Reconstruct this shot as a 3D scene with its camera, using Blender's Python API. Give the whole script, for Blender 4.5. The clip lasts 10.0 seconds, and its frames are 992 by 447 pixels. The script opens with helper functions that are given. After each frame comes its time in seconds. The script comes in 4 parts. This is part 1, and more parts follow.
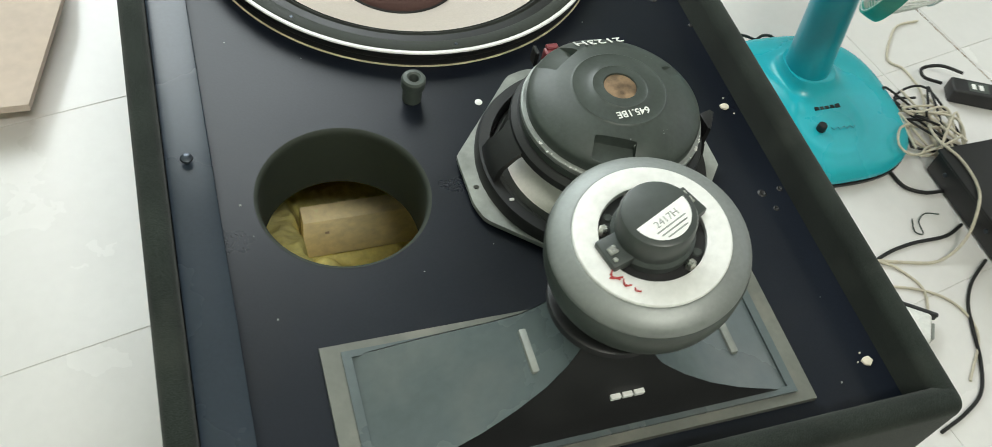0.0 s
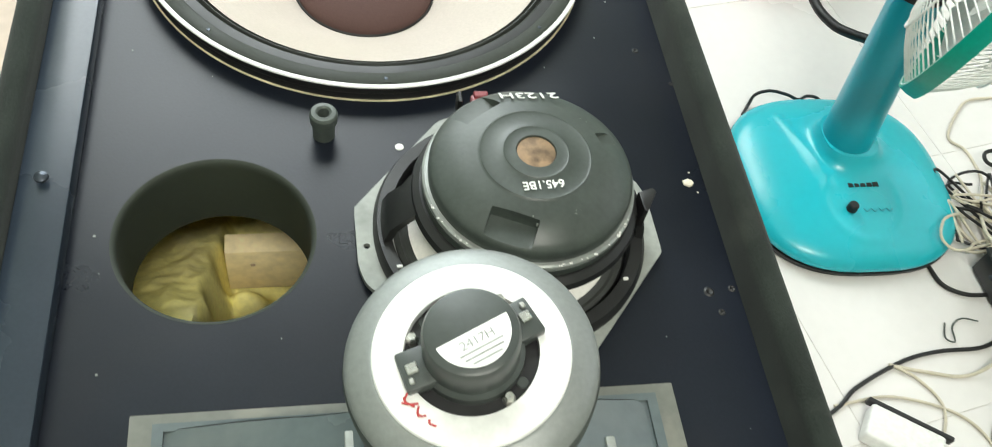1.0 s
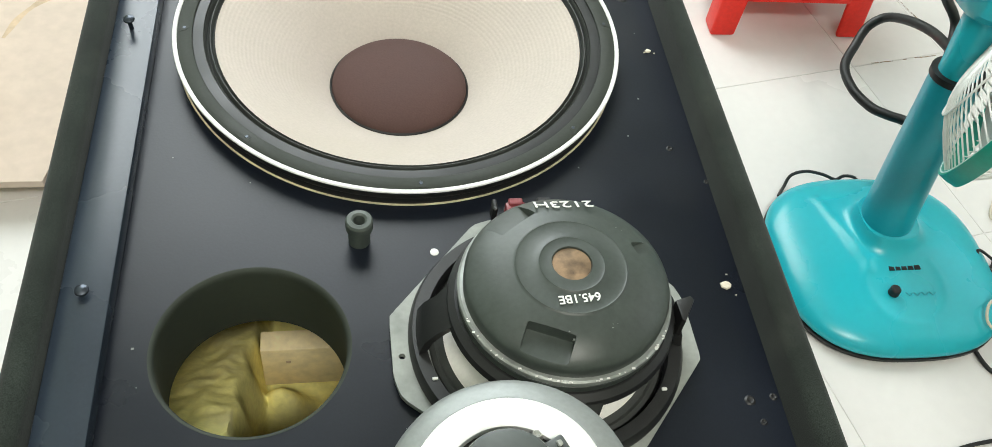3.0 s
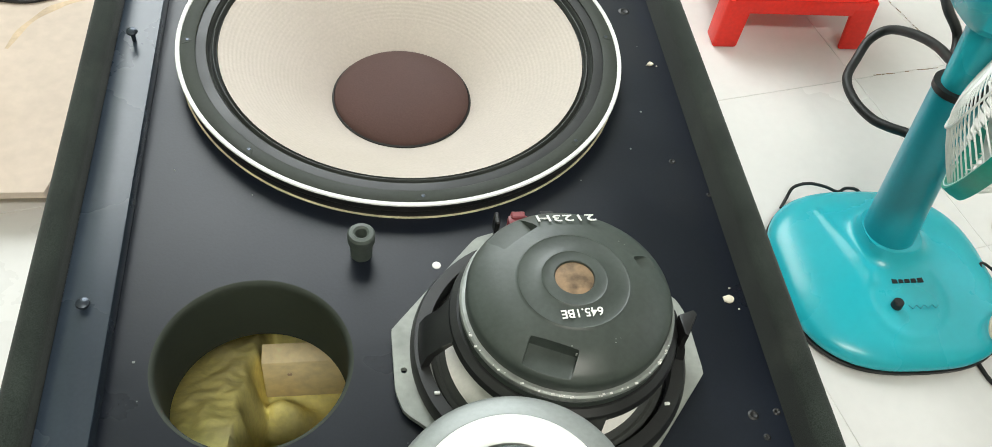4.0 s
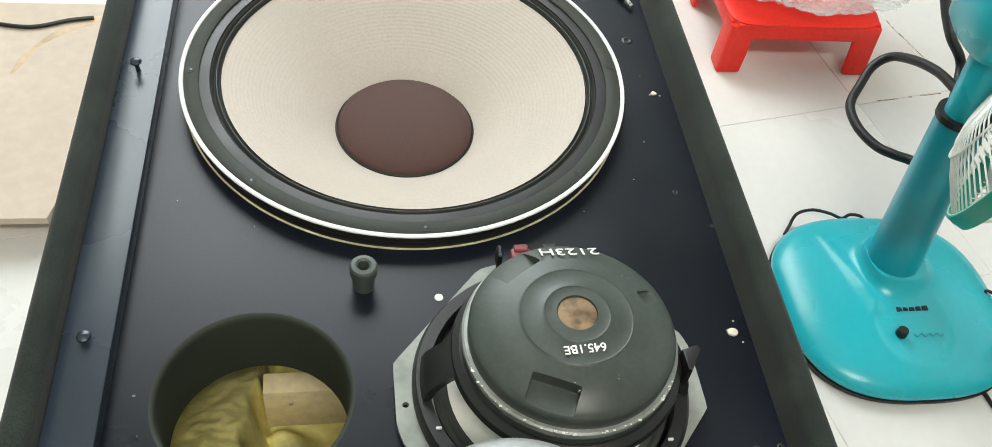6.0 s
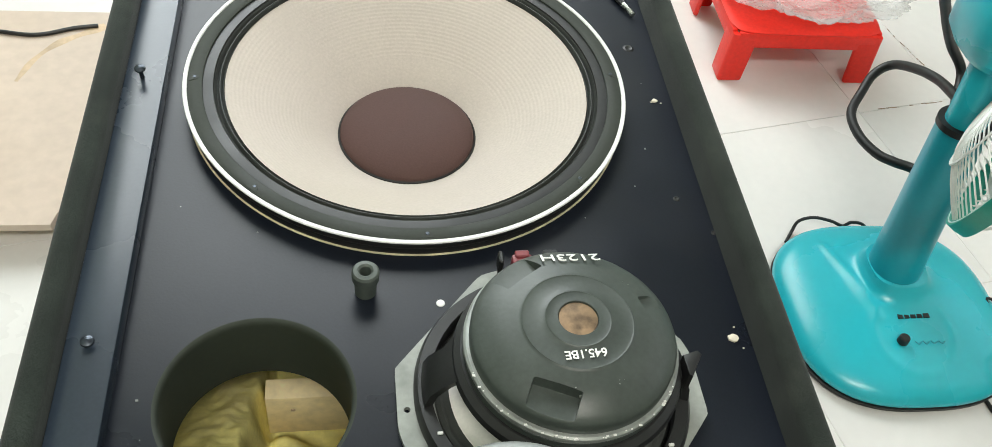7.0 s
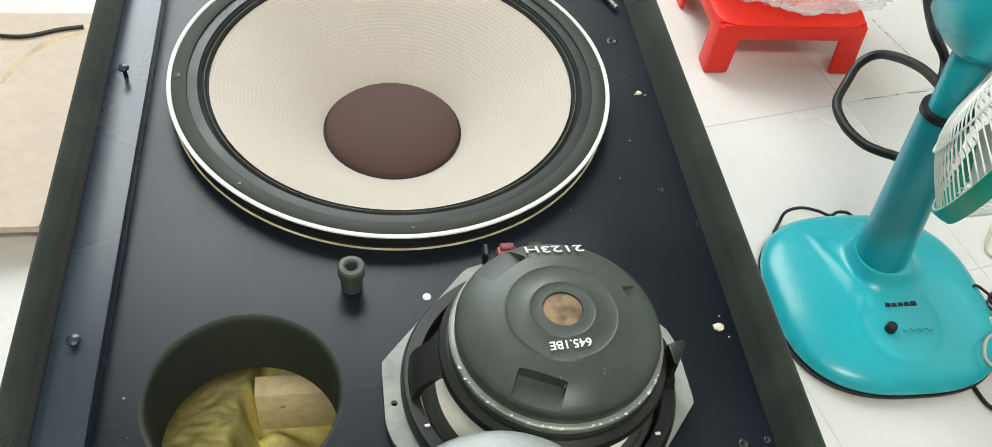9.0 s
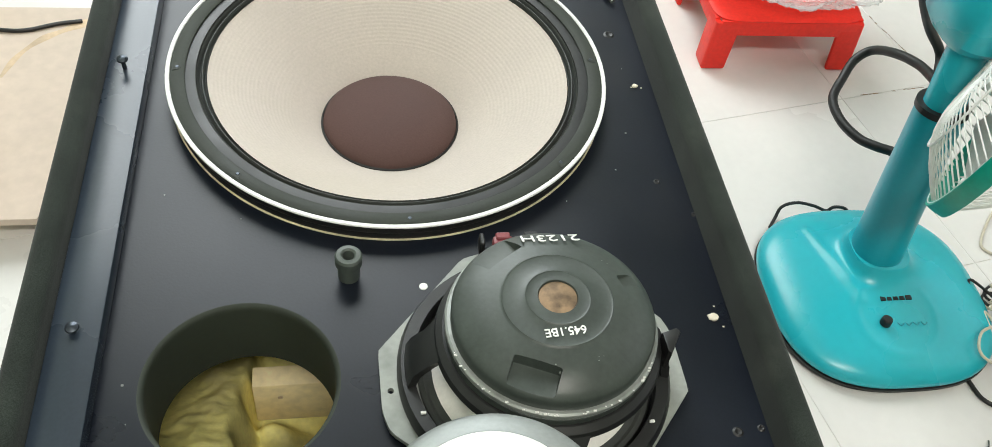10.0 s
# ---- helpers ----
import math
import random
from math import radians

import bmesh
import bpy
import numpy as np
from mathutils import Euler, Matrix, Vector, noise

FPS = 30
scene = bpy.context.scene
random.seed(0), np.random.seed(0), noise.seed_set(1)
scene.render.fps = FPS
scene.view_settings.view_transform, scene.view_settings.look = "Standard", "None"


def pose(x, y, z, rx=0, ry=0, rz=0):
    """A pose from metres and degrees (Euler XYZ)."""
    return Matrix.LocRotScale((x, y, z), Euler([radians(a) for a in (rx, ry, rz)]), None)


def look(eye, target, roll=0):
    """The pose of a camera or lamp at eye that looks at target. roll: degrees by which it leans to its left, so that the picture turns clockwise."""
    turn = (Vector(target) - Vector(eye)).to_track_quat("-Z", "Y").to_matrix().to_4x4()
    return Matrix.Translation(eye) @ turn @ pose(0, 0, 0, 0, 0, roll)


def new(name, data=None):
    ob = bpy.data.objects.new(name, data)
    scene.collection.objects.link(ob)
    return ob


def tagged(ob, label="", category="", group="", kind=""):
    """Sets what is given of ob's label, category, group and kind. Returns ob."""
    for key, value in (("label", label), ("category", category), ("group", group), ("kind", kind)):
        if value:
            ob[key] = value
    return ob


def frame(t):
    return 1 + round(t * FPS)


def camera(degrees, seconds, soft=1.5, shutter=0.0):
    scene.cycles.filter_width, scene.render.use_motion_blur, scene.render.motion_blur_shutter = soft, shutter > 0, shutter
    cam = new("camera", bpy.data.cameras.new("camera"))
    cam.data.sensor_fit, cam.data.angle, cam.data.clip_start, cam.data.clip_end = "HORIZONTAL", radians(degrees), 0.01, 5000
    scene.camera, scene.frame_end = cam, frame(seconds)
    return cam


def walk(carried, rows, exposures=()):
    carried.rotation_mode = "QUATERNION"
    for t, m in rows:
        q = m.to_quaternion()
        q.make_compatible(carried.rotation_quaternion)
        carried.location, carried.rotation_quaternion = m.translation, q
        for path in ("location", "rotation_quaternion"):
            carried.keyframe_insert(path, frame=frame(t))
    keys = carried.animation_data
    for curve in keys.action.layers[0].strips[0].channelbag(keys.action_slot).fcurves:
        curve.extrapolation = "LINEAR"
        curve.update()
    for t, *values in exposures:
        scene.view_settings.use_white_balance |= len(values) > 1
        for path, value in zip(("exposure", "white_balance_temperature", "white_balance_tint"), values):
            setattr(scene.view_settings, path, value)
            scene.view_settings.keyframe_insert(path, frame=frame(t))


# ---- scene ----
cam = camera(55.4, 10.0, soft=0.8, shutter=0.4)
PATH = [
    (0, (-0.253, -0.885, 1.12), (0.309, 0.174, -0.481), 14.1),
    (0.2, (-0.210, -0.878, 1.119), (0.296, 0.185, -0.498), 13.5),
    (0.5, (-0.134, -0.856, 1.089), (0.329, 0.235, -0.523), 15.4),
    (1, (-0.06, -0.816, 1.076), (0.315, 0.306, -0.536), 13.5),
    (1.5, (-0.056, -0.8, 1.093), (0.268, 0.377, -0.491), 10.9),
    (2, (-0.056, -0.791, 1.093), (0.256, 0.421, -0.467), 10.1),
    (2.5, (-0.059, -0.784, 1.097), (0.25, 0.438, -0.456), 9.7),
    (4, (-0.06, -0.777, 1.099), (0.245, 0.467, -0.437), 9.5),
    (4.5, (-0.064, -0.773, 1.099), (0.243, 0.478, -0.431), 9.6),
    (5, (-0.061, -0.77, 1.101), (0.242, 0.477, -0.433), 9.5),
    (5.5, (-0.06, -0.766, 1.103), (0.242, 0.491, -0.423), 9.4),
    (6, (-0.059, -0.766, 1.105), (0.24, 0.508, -0.407), 9.2),
    (7.5, (-0.059, -0.773, 1.108), (0.235, 0.516, -0.392), 9.0),
    (8, (-0.055, -0.774, 1.11), (0.243, 0.514, -0.391), 8.9),
    (8.5, (-0.053, -0.773, 1.109), (0.253, 0.514, -0.391), 8.6),
    (9, (-0.052, -0.776, 1.107), (0.256, 0.507, -0.396), 8.6),
    (9.5, (-0.054, -0.781, 1.104), (0.261, 0.503, -0.398), 8.8),
    (10, (-0.051, -0.786, 1.106), (0.26, 0.496, -0.398), 8.8),
]
walk(cam, [(t, look(eye, target, roll)) for t, eye, target, roll in PATH],
     exposures=[(0, -0.78, 6650, 5), (0.4, -0.62, 6650, 5), (1.0, -0.28, 6650, 5), (2.0, -0.38, 6650, 5), (4.0, -0.50, 6700, 7), (10.0, -0.55, 6700, 7)])

BZ = 0.43                     # height of the baffle's face over the floor

# ---------------- light ----------------
world = bpy.data.worlds.new("sky")
scene.world = world
world.use_nodes = True
wn = world.node_tree.nodes
sky = wn.new("ShaderNodeTexSky")
sky.sky_type, sky.sun_disc, sky.sun_elevation, sky.sun_rotation = "NISHITA", False, radians(48), radians(-25)
world.node_tree.links.new(sky.outputs[0], wn["Background"].inputs[0])
wn["Background"].inputs[1].default_value = 0.12


def area_lamp(name, eye, target, w, h, watts, colour):
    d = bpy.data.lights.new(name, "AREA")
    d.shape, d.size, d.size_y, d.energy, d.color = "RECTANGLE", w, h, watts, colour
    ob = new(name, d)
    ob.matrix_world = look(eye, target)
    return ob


area_lamp("window_light_north", (-0.25, 1.84, 2.1), (-0.25, 0, 1.5), 1.5, 2.2, 122, (0.90, 0.96, 1.0))
# unseen side fill added to brighten the fan and the tiles near it
area_lamp("unseen_east_fill", (2.82, 0.2, 2.0), (0.5, 0.0, 0.3), 2.6, 2.0, 24, (1.0, 0.98, 0.95))
# no known lamp hangs here: overhead fill added to light the port's inside
area_lamp("unseen_overhead_fill", (0.05, -2.1, 3.46), (-0.1, -0.6, 0), 1.2, 0.5, 140, (1.0, 0.965, 0.92))


# ---------------- materials ----------------
def mat(name, c, rough=0.5, metal=0.0, var=0.12, scale=6.0, fine=160.0, fvar=0.06, bump=0.15, dist=0.0006,
        dirt=None, dirt_amt=0.0, dirt_scale=3.0, spec=0.5, rvar=0.1, coat=0.0, trans=0.0, alpha=1.0, sheen=0.0):
    m = bpy.data.materials.new(name)
    m.use_nodes = True
    nt = m.node_tree
    n, l = nt.nodes, nt.links
    b = n["Principled BSDF"]
    tc = n.new("ShaderNodeTexCoord")
    oi = n.new("ShaderNodeObjectInfo")
    big, small = n.new("ShaderNodeTexNoise"), n.new("ShaderNodeTexNoise")
    big.inputs["Scale"].default_value, small.inputs["Scale"].default_value = scale, fine
    big.inputs["Detail"].default_value, small.inputs["Detail"].default_value = 6, 4
    shift = n.new("ShaderNodeVectorMath")
    shift.operation = "MULTIPLY_ADD"
    l.new(oi.outputs["Random"], shift.inputs[0])
    shift.inputs[1].default_value = (37, 53, 29)
    l.new(tc.outputs["Object"], shift.inputs[2])
    for q in (big, small):
        l.new(shift.outputs[0], q.inputs["Vector"])

    def shade(src, amount, into):
        r = n.new("ShaderNodeMapRange")
        r.inputs["From Min"].default_value, r.inputs["From Max"].default_value = 0.3, 0.7
        r.inputs["To Min"].default_value, r.inputs["To Max"].default_value = 1 - amount, 1 + amount
        l.new(src, r.inputs["Value"])
        x = n.new("ShaderNodeVectorMath")
        x.operation = "SCALE"
        l.new(into, x.inputs[0])
        l.new(r.outputs[0], x.inputs["Scale"])
        return x.outputs[0]

    base = n.new("ShaderNodeRGB")
    base.outputs[0].default_value = (*c, 1)
    col = shade(big.outputs["Fac"], var, base.outputs[0])
    col = shade(small.outputs["Fac"], fvar, col)
    if dirt:
        dn = n.new("ShaderNodeTexNoise")
        dn.inputs["Scale"].default_value, dn.inputs["Detail"].default_value = dirt_scale, 8
        l.new(shift.outputs[0], dn.inputs["Vector"])
        r = n.new("ShaderNodeMapRange")
        r.inputs["From Min"].default_value, r.inputs["From Max"].default_value = 0.52, 0.72
        r.inputs["To Max"].default_value = dirt_amt
        l.new(dn.outputs["Fac"], r.inputs["Value"])
        mx = n.new("ShaderNodeMix")
        mx.data_type = "RGBA"
        l.new(r.outputs[0], mx.inputs[0])
        l.new(col, mx.inputs[6])
        mx.inputs[7].default_value = (*dirt, 1)
        col = mx.outputs[2]
    l.new(col, b.inputs["Base Color"])
    r = n.new("ShaderNodeMapRange")
    r.inputs["From Min"].default_value, r.inputs["From Max"].default_value = 0.3, 0.7
    r.inputs["To Min"].default_value, r.inputs["To Max"].default_value = max(0.02, rough - rvar), min(1, rough + rvar)
    l.new(big.outputs["Fac"], r.inputs["Value"])
    l.new(r.outputs[0], b.inputs["Roughness"])
    b.inputs["Metallic"].default_value = metal
    b.inputs["Specular IOR Level"].default_value = spec
    b.inputs["Coat Weight"].default_value = coat
    b.inputs["Transmission Weight"].default_value = trans
    b.inputs["Alpha"].default_value = alpha
    b.inputs["Sheen Weight"].default_value = sheen
    if bump:
        bp = n.new("ShaderNodeBump")
        bp.inputs["Strength"].default_value, bp.inputs["Distance"].default_value = bump, dist
        l.new(small.outputs["Fac"], bp.inputs["Height"])
        l.new(bp.outputs[0], b.inputs["Normal"])
    return m


M = {
    "tile": mat("glazed_tile", (0.74, 0.72, 0.70), 0.22, var=0.03, scale=2.5, fine=60, fvar=0.015, bump=0.03),
    "grout": mat("grout", (0.72, 0.70, 0.67), 0.85, dirt=(0.50, 0.45, 0.39), dirt_amt=0.5, dirt_scale=4, bump=0.4),
    "plaster": mat("wall_paint", (0.42, 0.46, 0.40), 0.8, var=0.04, scale=1.5),
    "ceiling_paint": mat("ceiling_paint", (0.55, 0.55, 0.52), 0.85, var=0.04, scale=1.5),
    "baffle": mat("black_baffle_paint", (0.0080, 0.0106, 0.0170), 0.32, var=0.2, scale=5, fine=420, fvar=0.1, bump=0.14, dist=0.0004, rvar=0.05, dirt=(0.016, 0.0165, 0.019), dirt_amt=0.4, dirt_scale=9, spec=0.30),
    # batten: satin black, with the sky's blue sheen mixed into the base colour
    "batten": mat("satin_black_sky_sheen_paint", (0.024, 0.034, 0.048), 0.27, var=0.12, scale=6, fine=300, fvar=0.06, bump=0.06, spec=0.5, rvar=0.04),
    "carpet": mat("black_speaker_carpet", (0.022, 0.027, 0.023), 0.95, var=0.35, scale=14, fine=1100, fvar=0.5, bump=0.32, dist=0.0007, spec=0.15, dirt=(0.05, 0.055, 0.045), dirt_amt=0.6, dirt_scale=12, sheen=0.10),
    "raw_mdf": mat("raw_board_edge", (0.5, 0.38, 0.2), 0.85, var=0.2, scale=30, bump=0.5),
    "splinter": mat("torn_pale_fibre", (0.74, 0.68, 0.55), 0.85, var=0.15, scale=60, bump=0.4),
    "port": mat("matt_black_port", (0.026, 0.033, 0.023), 0.75, var=0.2, scale=10, bump=0.2),
    "wool": mat("yellow_glass_wool", (0.95, 0.86, 0.33), 0.95, var=0.06, scale=9, fine=140, fvar=0.08, bump=0.45, dist=0.0015, spec=0.1, dirt=(0.88, 0.79, 0.42), dirt_amt=0.7, dirt_scale=14),
    "pine": mat("pale_pine", (0.93, 0.79, 0.47), 0.7, var=0.14, scale=7, fine=90, fvar=0.1, bump=0.2, dirt=(0.72, 0.54, 0.30), dirt_amt=0.4, dirt_scale=8),
    "ply": mat("pale_plywood", (0.57, 0.465, 0.385), 0.62, var=0.09, scale=3.5, fine=55, fvar=0.05, bump=0.12, dirt=(0.50, 0.37, 0.25), dirt_amt=0.35, dirt_scale=2.6),
    "gasket": mat("black_pressed_paper", (0.036, 0.041, 0.034), 0.62, var=0.15, scale=12, fine=260, bump=0.3, spec=0.22),
    "frame": mat("black_cast_frame", (0.012, 0.0125, 0.0125), 0.45, var=0.2, scale=14, bump=0.25),
    "white_trim": mat("white_trim_paint", (0.85, 0.85, 0.83), 0.35, var=0.03),
    "brass": mat("brass_foil", (0.66, 0.58, 0.40), 0.45, metal=0.15, var=0.3, scale=40),
    "surround": mat("coated_cloth", (0.050, 0.054, 0.050), 0.45, var=0.2, scale=20, fine=500, bump=0.3, spec=0.3),
    "cone": mat("cream_paper_cone", (0.525, 0.465, 0.418), 0.72, var=0.05, scale=7, fine=330, fvar=0.05, bump=0.35, dist=0.0005, spec=0.25, dirt=(0.43, 0.38, 0.31), dirt_amt=0.35, dirt_scale=5),
    "cone_back": mat("white_paper_cone", (0.80, 0.78, 0.73), 0.8, var=0.05, scale=9, fine=330, fvar=0.04, bump=0.2, spec=0.2),
    "cap_brown": mat("brown_felt_cap", (0.085, 0.048, 0.043), 0.8, var=0.08, scale=9, fine=500, bump=0.3, spec=0.25),
    "magnet": mat("black_painted_magnet", (0.048, 0.059, 0.052), 0.46, var=0.2, scale=14, fine=240, fvar=0.12, bump=0.18, dirt=(0.080, 0.095, 0.084), dirt_amt=0.5, dirt_scale=16),
    "steel": mat("grey_plated_steel", (0.36, 0.38, 0.36), 0.42, metal=0.45, var=0.25, scale=24, bump=0.2, dirt=(0.05, 0.05, 0.05), dirt_amt=0.6, dirt_scale=30),
    "cast_grey": mat("bare_cast_rim", (0.30, 0.315, 0.29), 0.55, metal=0.25, var=0.16, scale=18, fine=200, bump=0.2, dirt=(0.10, 0.11, 0.10), dirt_amt=0.5, dirt_scale=22),
    "copper": mat("brown_vent_screen", (0.25, 0.165, 0.095), 0.55, metal=0.3, var=0.4, scale=90, bump=0.4, dirt=(0.04, 0.025, 0.015), dirt_amt=0.8, dirt_scale=70),
    "red": mat("red_terminal", (0.23, 0.040, 0.048), 0.5),
    "stain": mat("brown_glue_stain", (0.56, 0.42, 0.28), 0.6, var=0.2, scale=30, bump=0.1),
    "ink": mat("white_ink", (0.85, 0.85, 0.82), 0.6, var=0.05),
    "alu": mat("brushed_aluminium", (0.27, 0.285, 0.277), 0.52, metal=0.55, var=0.08, scale=20, fine=300, bump=0.12),
    "alu_white": mat("bright_machined_plate", (0.90, 0.90, 0.88), 0.42, metal=0.25, var=0.03, scale=14, bump=0.05),
    "cap_black": mat("black_moulded_plastic", (0.055, 0.064, 0.060), 0.42, var=0.15, scale=20, bump=0.15),
    "label": mat("white_paper_label", (0.88, 0.88, 0.86), 0.6, var=0.02),
    "red_ink": mat("red_marker", (0.50, 0.06, 0.06), 0.7),
    "screw": mat("zinc_screw", (0.62, 0.62, 0.58), 0.3, metal=0.9, var=0.2, scale=120),
    "dark_screw": mat("dark_screw", (0.06, 0.07, 0.085), 0.35, metal=0.8, var=0.2, scale=120),
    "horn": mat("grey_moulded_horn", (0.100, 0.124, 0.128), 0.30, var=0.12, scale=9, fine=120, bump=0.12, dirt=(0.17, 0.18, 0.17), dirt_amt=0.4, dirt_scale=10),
    "horn_rim": mat("dusty_horn_rim", (0.155, 0.162, 0.140), 0.5, var=0.15, scale=16, bump=0.2, dirt=(0.24, 0.23, 0.19), dirt_amt=0.7, dirt_scale=20),
    "teal": mat("turquoise_plastic", (0.018, 0.42, 0.50), 0.27, var=0.05, scale=5, fine=90, fvar=0.02, bump=0.02, rvar=0.04),
    "teal_dark": mat("deep_turquoise_plastic", (0.006, 0.31, 0.39), 0.32, var=0.05, scale=5, fvar=0.02, bump=0.02, rvar=0.04),
    "green": mat("green_ring_plastic", (0.0, 0.30, 0.22), 0.35, var=0.08),
    "rubber": mat("black_rubber", (0.009, 0.009, 0.009), 0.5, var=0.2, scale=30, bump=0.2),
    "grey_rubber": mat("grey_green_rubber", (0.070, 0.084, 0.074), 0.5, var=0.2, scale=80, bump=0.2),
    "wire": mat("white_coated_wire", (0.80, 0.80, 0.77), 0.35, var=0.04),
    "red_plastic": mat("red_stool_plastic", (0.82, 0.030, 0.018), 0.40, spec=0.3, var=0.06, scale=6, bump=0.03),
    "beige_wire": mat("yellowed_cable", (0.58, 0.53, 0.42), 0.5, var=0.12, scale=20),
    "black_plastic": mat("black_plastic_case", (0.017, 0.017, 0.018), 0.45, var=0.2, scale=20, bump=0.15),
}
film = bpy.data.materials.new("clear_film")
film.use_nodes = True
fb = film.node_tree.nodes["Principled BSDF"]
fb.inputs["Base Color"].default_value = (0.95, 0.95, 0.95, 1)
fb.inputs["Roughness"].default_value = 0.07
fb.inputs["Alpha"].default_value = 0.30
fn = film.node_tree.nodes.new("ShaderNodeTexNoise")
fn.inputs["Scale"].default_value, fn.inputs["Detail"].default_value = 34, 5
fp = film.node_tree.nodes.new("ShaderNodeBump")
fp.inputs["Strength"].default_value, fp.inputs["Distance"].default_value = 1.0, 0.012
film.node_tree.links.new(fn.outputs["Fac"], fp.inputs["Height"])
film.node_tree.links.new(fp.outputs[0], fb.inputs["Normal"])
fb.inputs["Specular IOR Level"].default_value = 0.9
M["film"] = film


# ---------------- mesh helpers ----------------
def part(name, bm, material, parent=None, label="", smooth=True, angle=35):
    bmesh.ops.recalc_face_normals(bm, faces=bm.faces)
    me = bpy.data.meshes.new(name)
    bm.to_mesh(me)
    bm.free()
    me.materials.append(M[material])
    if smooth:
        me.polygons.foreach_set("use_smooth", [True] * len(me.polygons))
        me.set_sharp_from_angle(angle=radians(angle))
    ob = new(name, me)
    if parent:
        ob.parent = parent
    if label:
        ob["label"] = label
    return ob


def thing(name, x, y, z, label, category, group="", rot=(0, 0, 0), kind=""):
    ob = new(name)
    ob.empty_display_size = 0.05
    ob.matrix_world = pose(x, y, z, *rot)
    return tagged(ob, label, category, group, kind)


def lathe(prof, seg=96, bm=None, centre=(0, 0, 0), closed=True):
    """Turns a profile of (radius, height) round z."""
    bm = bm or bmesh.new()
    rings = []
    for r, z in prof:
        if r < 1e-6:
            rings.append([bm.verts.new((centre[0], centre[1], centre[2] + z))])
        else:
            rings.append([bm.verts.new((centre[0] + r * math.cos(a), centre[1] + r * math.sin(a), centre[2] + z)) for a in (2 * math.pi * k / seg for k in range(seg))])
    for a, b in zip(rings, rings[1:]):
        for k in range(seg):
            j = (k + 1) % seg
            q = [a[k % len(a)], a[j % len(a)], b[j % len(b)], b[k % len(b)]]
            q = list(dict.fromkeys(q))
            if len(q) > 2:
                bm.faces.new(q)
    return bm


def box(x0, x1, y0, y1, z0, z1, bevel=0.0, seg=2, bm=None):
    bm = bm or bmesh.new()
    v = bmesh.ops.create_cube(bm, size=1)["verts"]
    for q in v:
        q.co = Vector(((x0 + x1) / 2 + q.co.x * (x1 - x0), (y0 + y1) / 2 + q.co.y * (y1 - y0), (z0 + z1) / 2 + q.co.z * (z1 - z0)))
    if bevel:
        e = list({e for q in v for e in q.link_edges})
        bmesh.ops.bevel(bm, geom=e, offset=bevel, segments=seg, affect="EDGES", profile=0.5)
    return bm


def prism(poly, z0, z1, bevel=0.0, bm=None, seg=2):
    bm = bm or bmesh.new()
    lo = [bm.verts.new((x, y, z0)) for x, y in poly]
    hi = [bm.verts.new((x, y, z1)) for x, y in poly]
    n = len(poly)
    bm.faces.new(lo[::-1])
    top = bm.faces.new(hi)
    for k in range(n):
        bm.faces.new((lo[k], lo[(k + 1) % n], hi[(k + 1) % n], hi[k]))
    if bevel:
        bmesh.ops.bevel(bm, geom=list(top.edges), offset=bevel, segments=seg, affect="EDGES", profile=0.5)
    return bm


def smooth_path(pts, n=8):
    p = [Vector(q) for q in pts]
    p = [2 * p[0] - p[1]] + p + [2 * p[-1] - p[-2]]
    out = []
    for a, b, c, d in zip(p, p[1:], p[2:], p[3:]):
        for k in range(n):
            t = k / n
            out.append(0.5 * (2 * b + (c - a) * t + (2 * a - 5 * b + 4 * c - d) * t * t + (3 * b - a - 3 * c + d) * t ** 3))
    return out + [p[-2]]


def tube(pts, r, seg=10, n=8, bm=None, closed=False, smoothed=True):
    bm = bm or bmesh.new()
    if closed:
        line = [Vector(q) for q in pts]
    else:
        line = smooth_path(pts, n) if smoothed else [Vector(q) for q in pts]
    m = len(line)
    rings, side = [], None
    for k, p in enumerate(line):
        a = line[(k - 1) % m] if closed else line[max(k - 1, 0)]
        b = line[(k + 1) % m] if closed else line[min(k + 1, m - 1)]
        d = (b - a).normalized()
        if side is None:
            side = d.orthogonal().normalized()
        side = (side - d * side.dot(d)).normalized()
        up = d.cross(side)
        rr = r(k / (m - 1)) if callable(r) else r
        rings.append([bm.verts.new(p + rr * (math.cos(t) * side + math.sin(t) * up)) for t in (2 * math.pi * j / seg for j in range(seg))])
    pairs = list(zip(rings, rings[1:])) + ([(rings[-1], rings[0])] if closed else [])
    for a, b in pairs:
        for j in range(seg):
            bm.faces.new((a[j], a[(j + 1) % seg], b[(j + 1) % seg], b[j]))
    if not closed:
        bm.faces.new(rings[0][::-1])
        bm.faces.new(rings[-1])
    return bm


def ring_pts(r, n, a0=0.0):
    return [(r * math.cos(a0 + 2 * math.pi * k / n), r * math.sin(a0 + 2 * math.pi * k / n)) for k in range(n)]


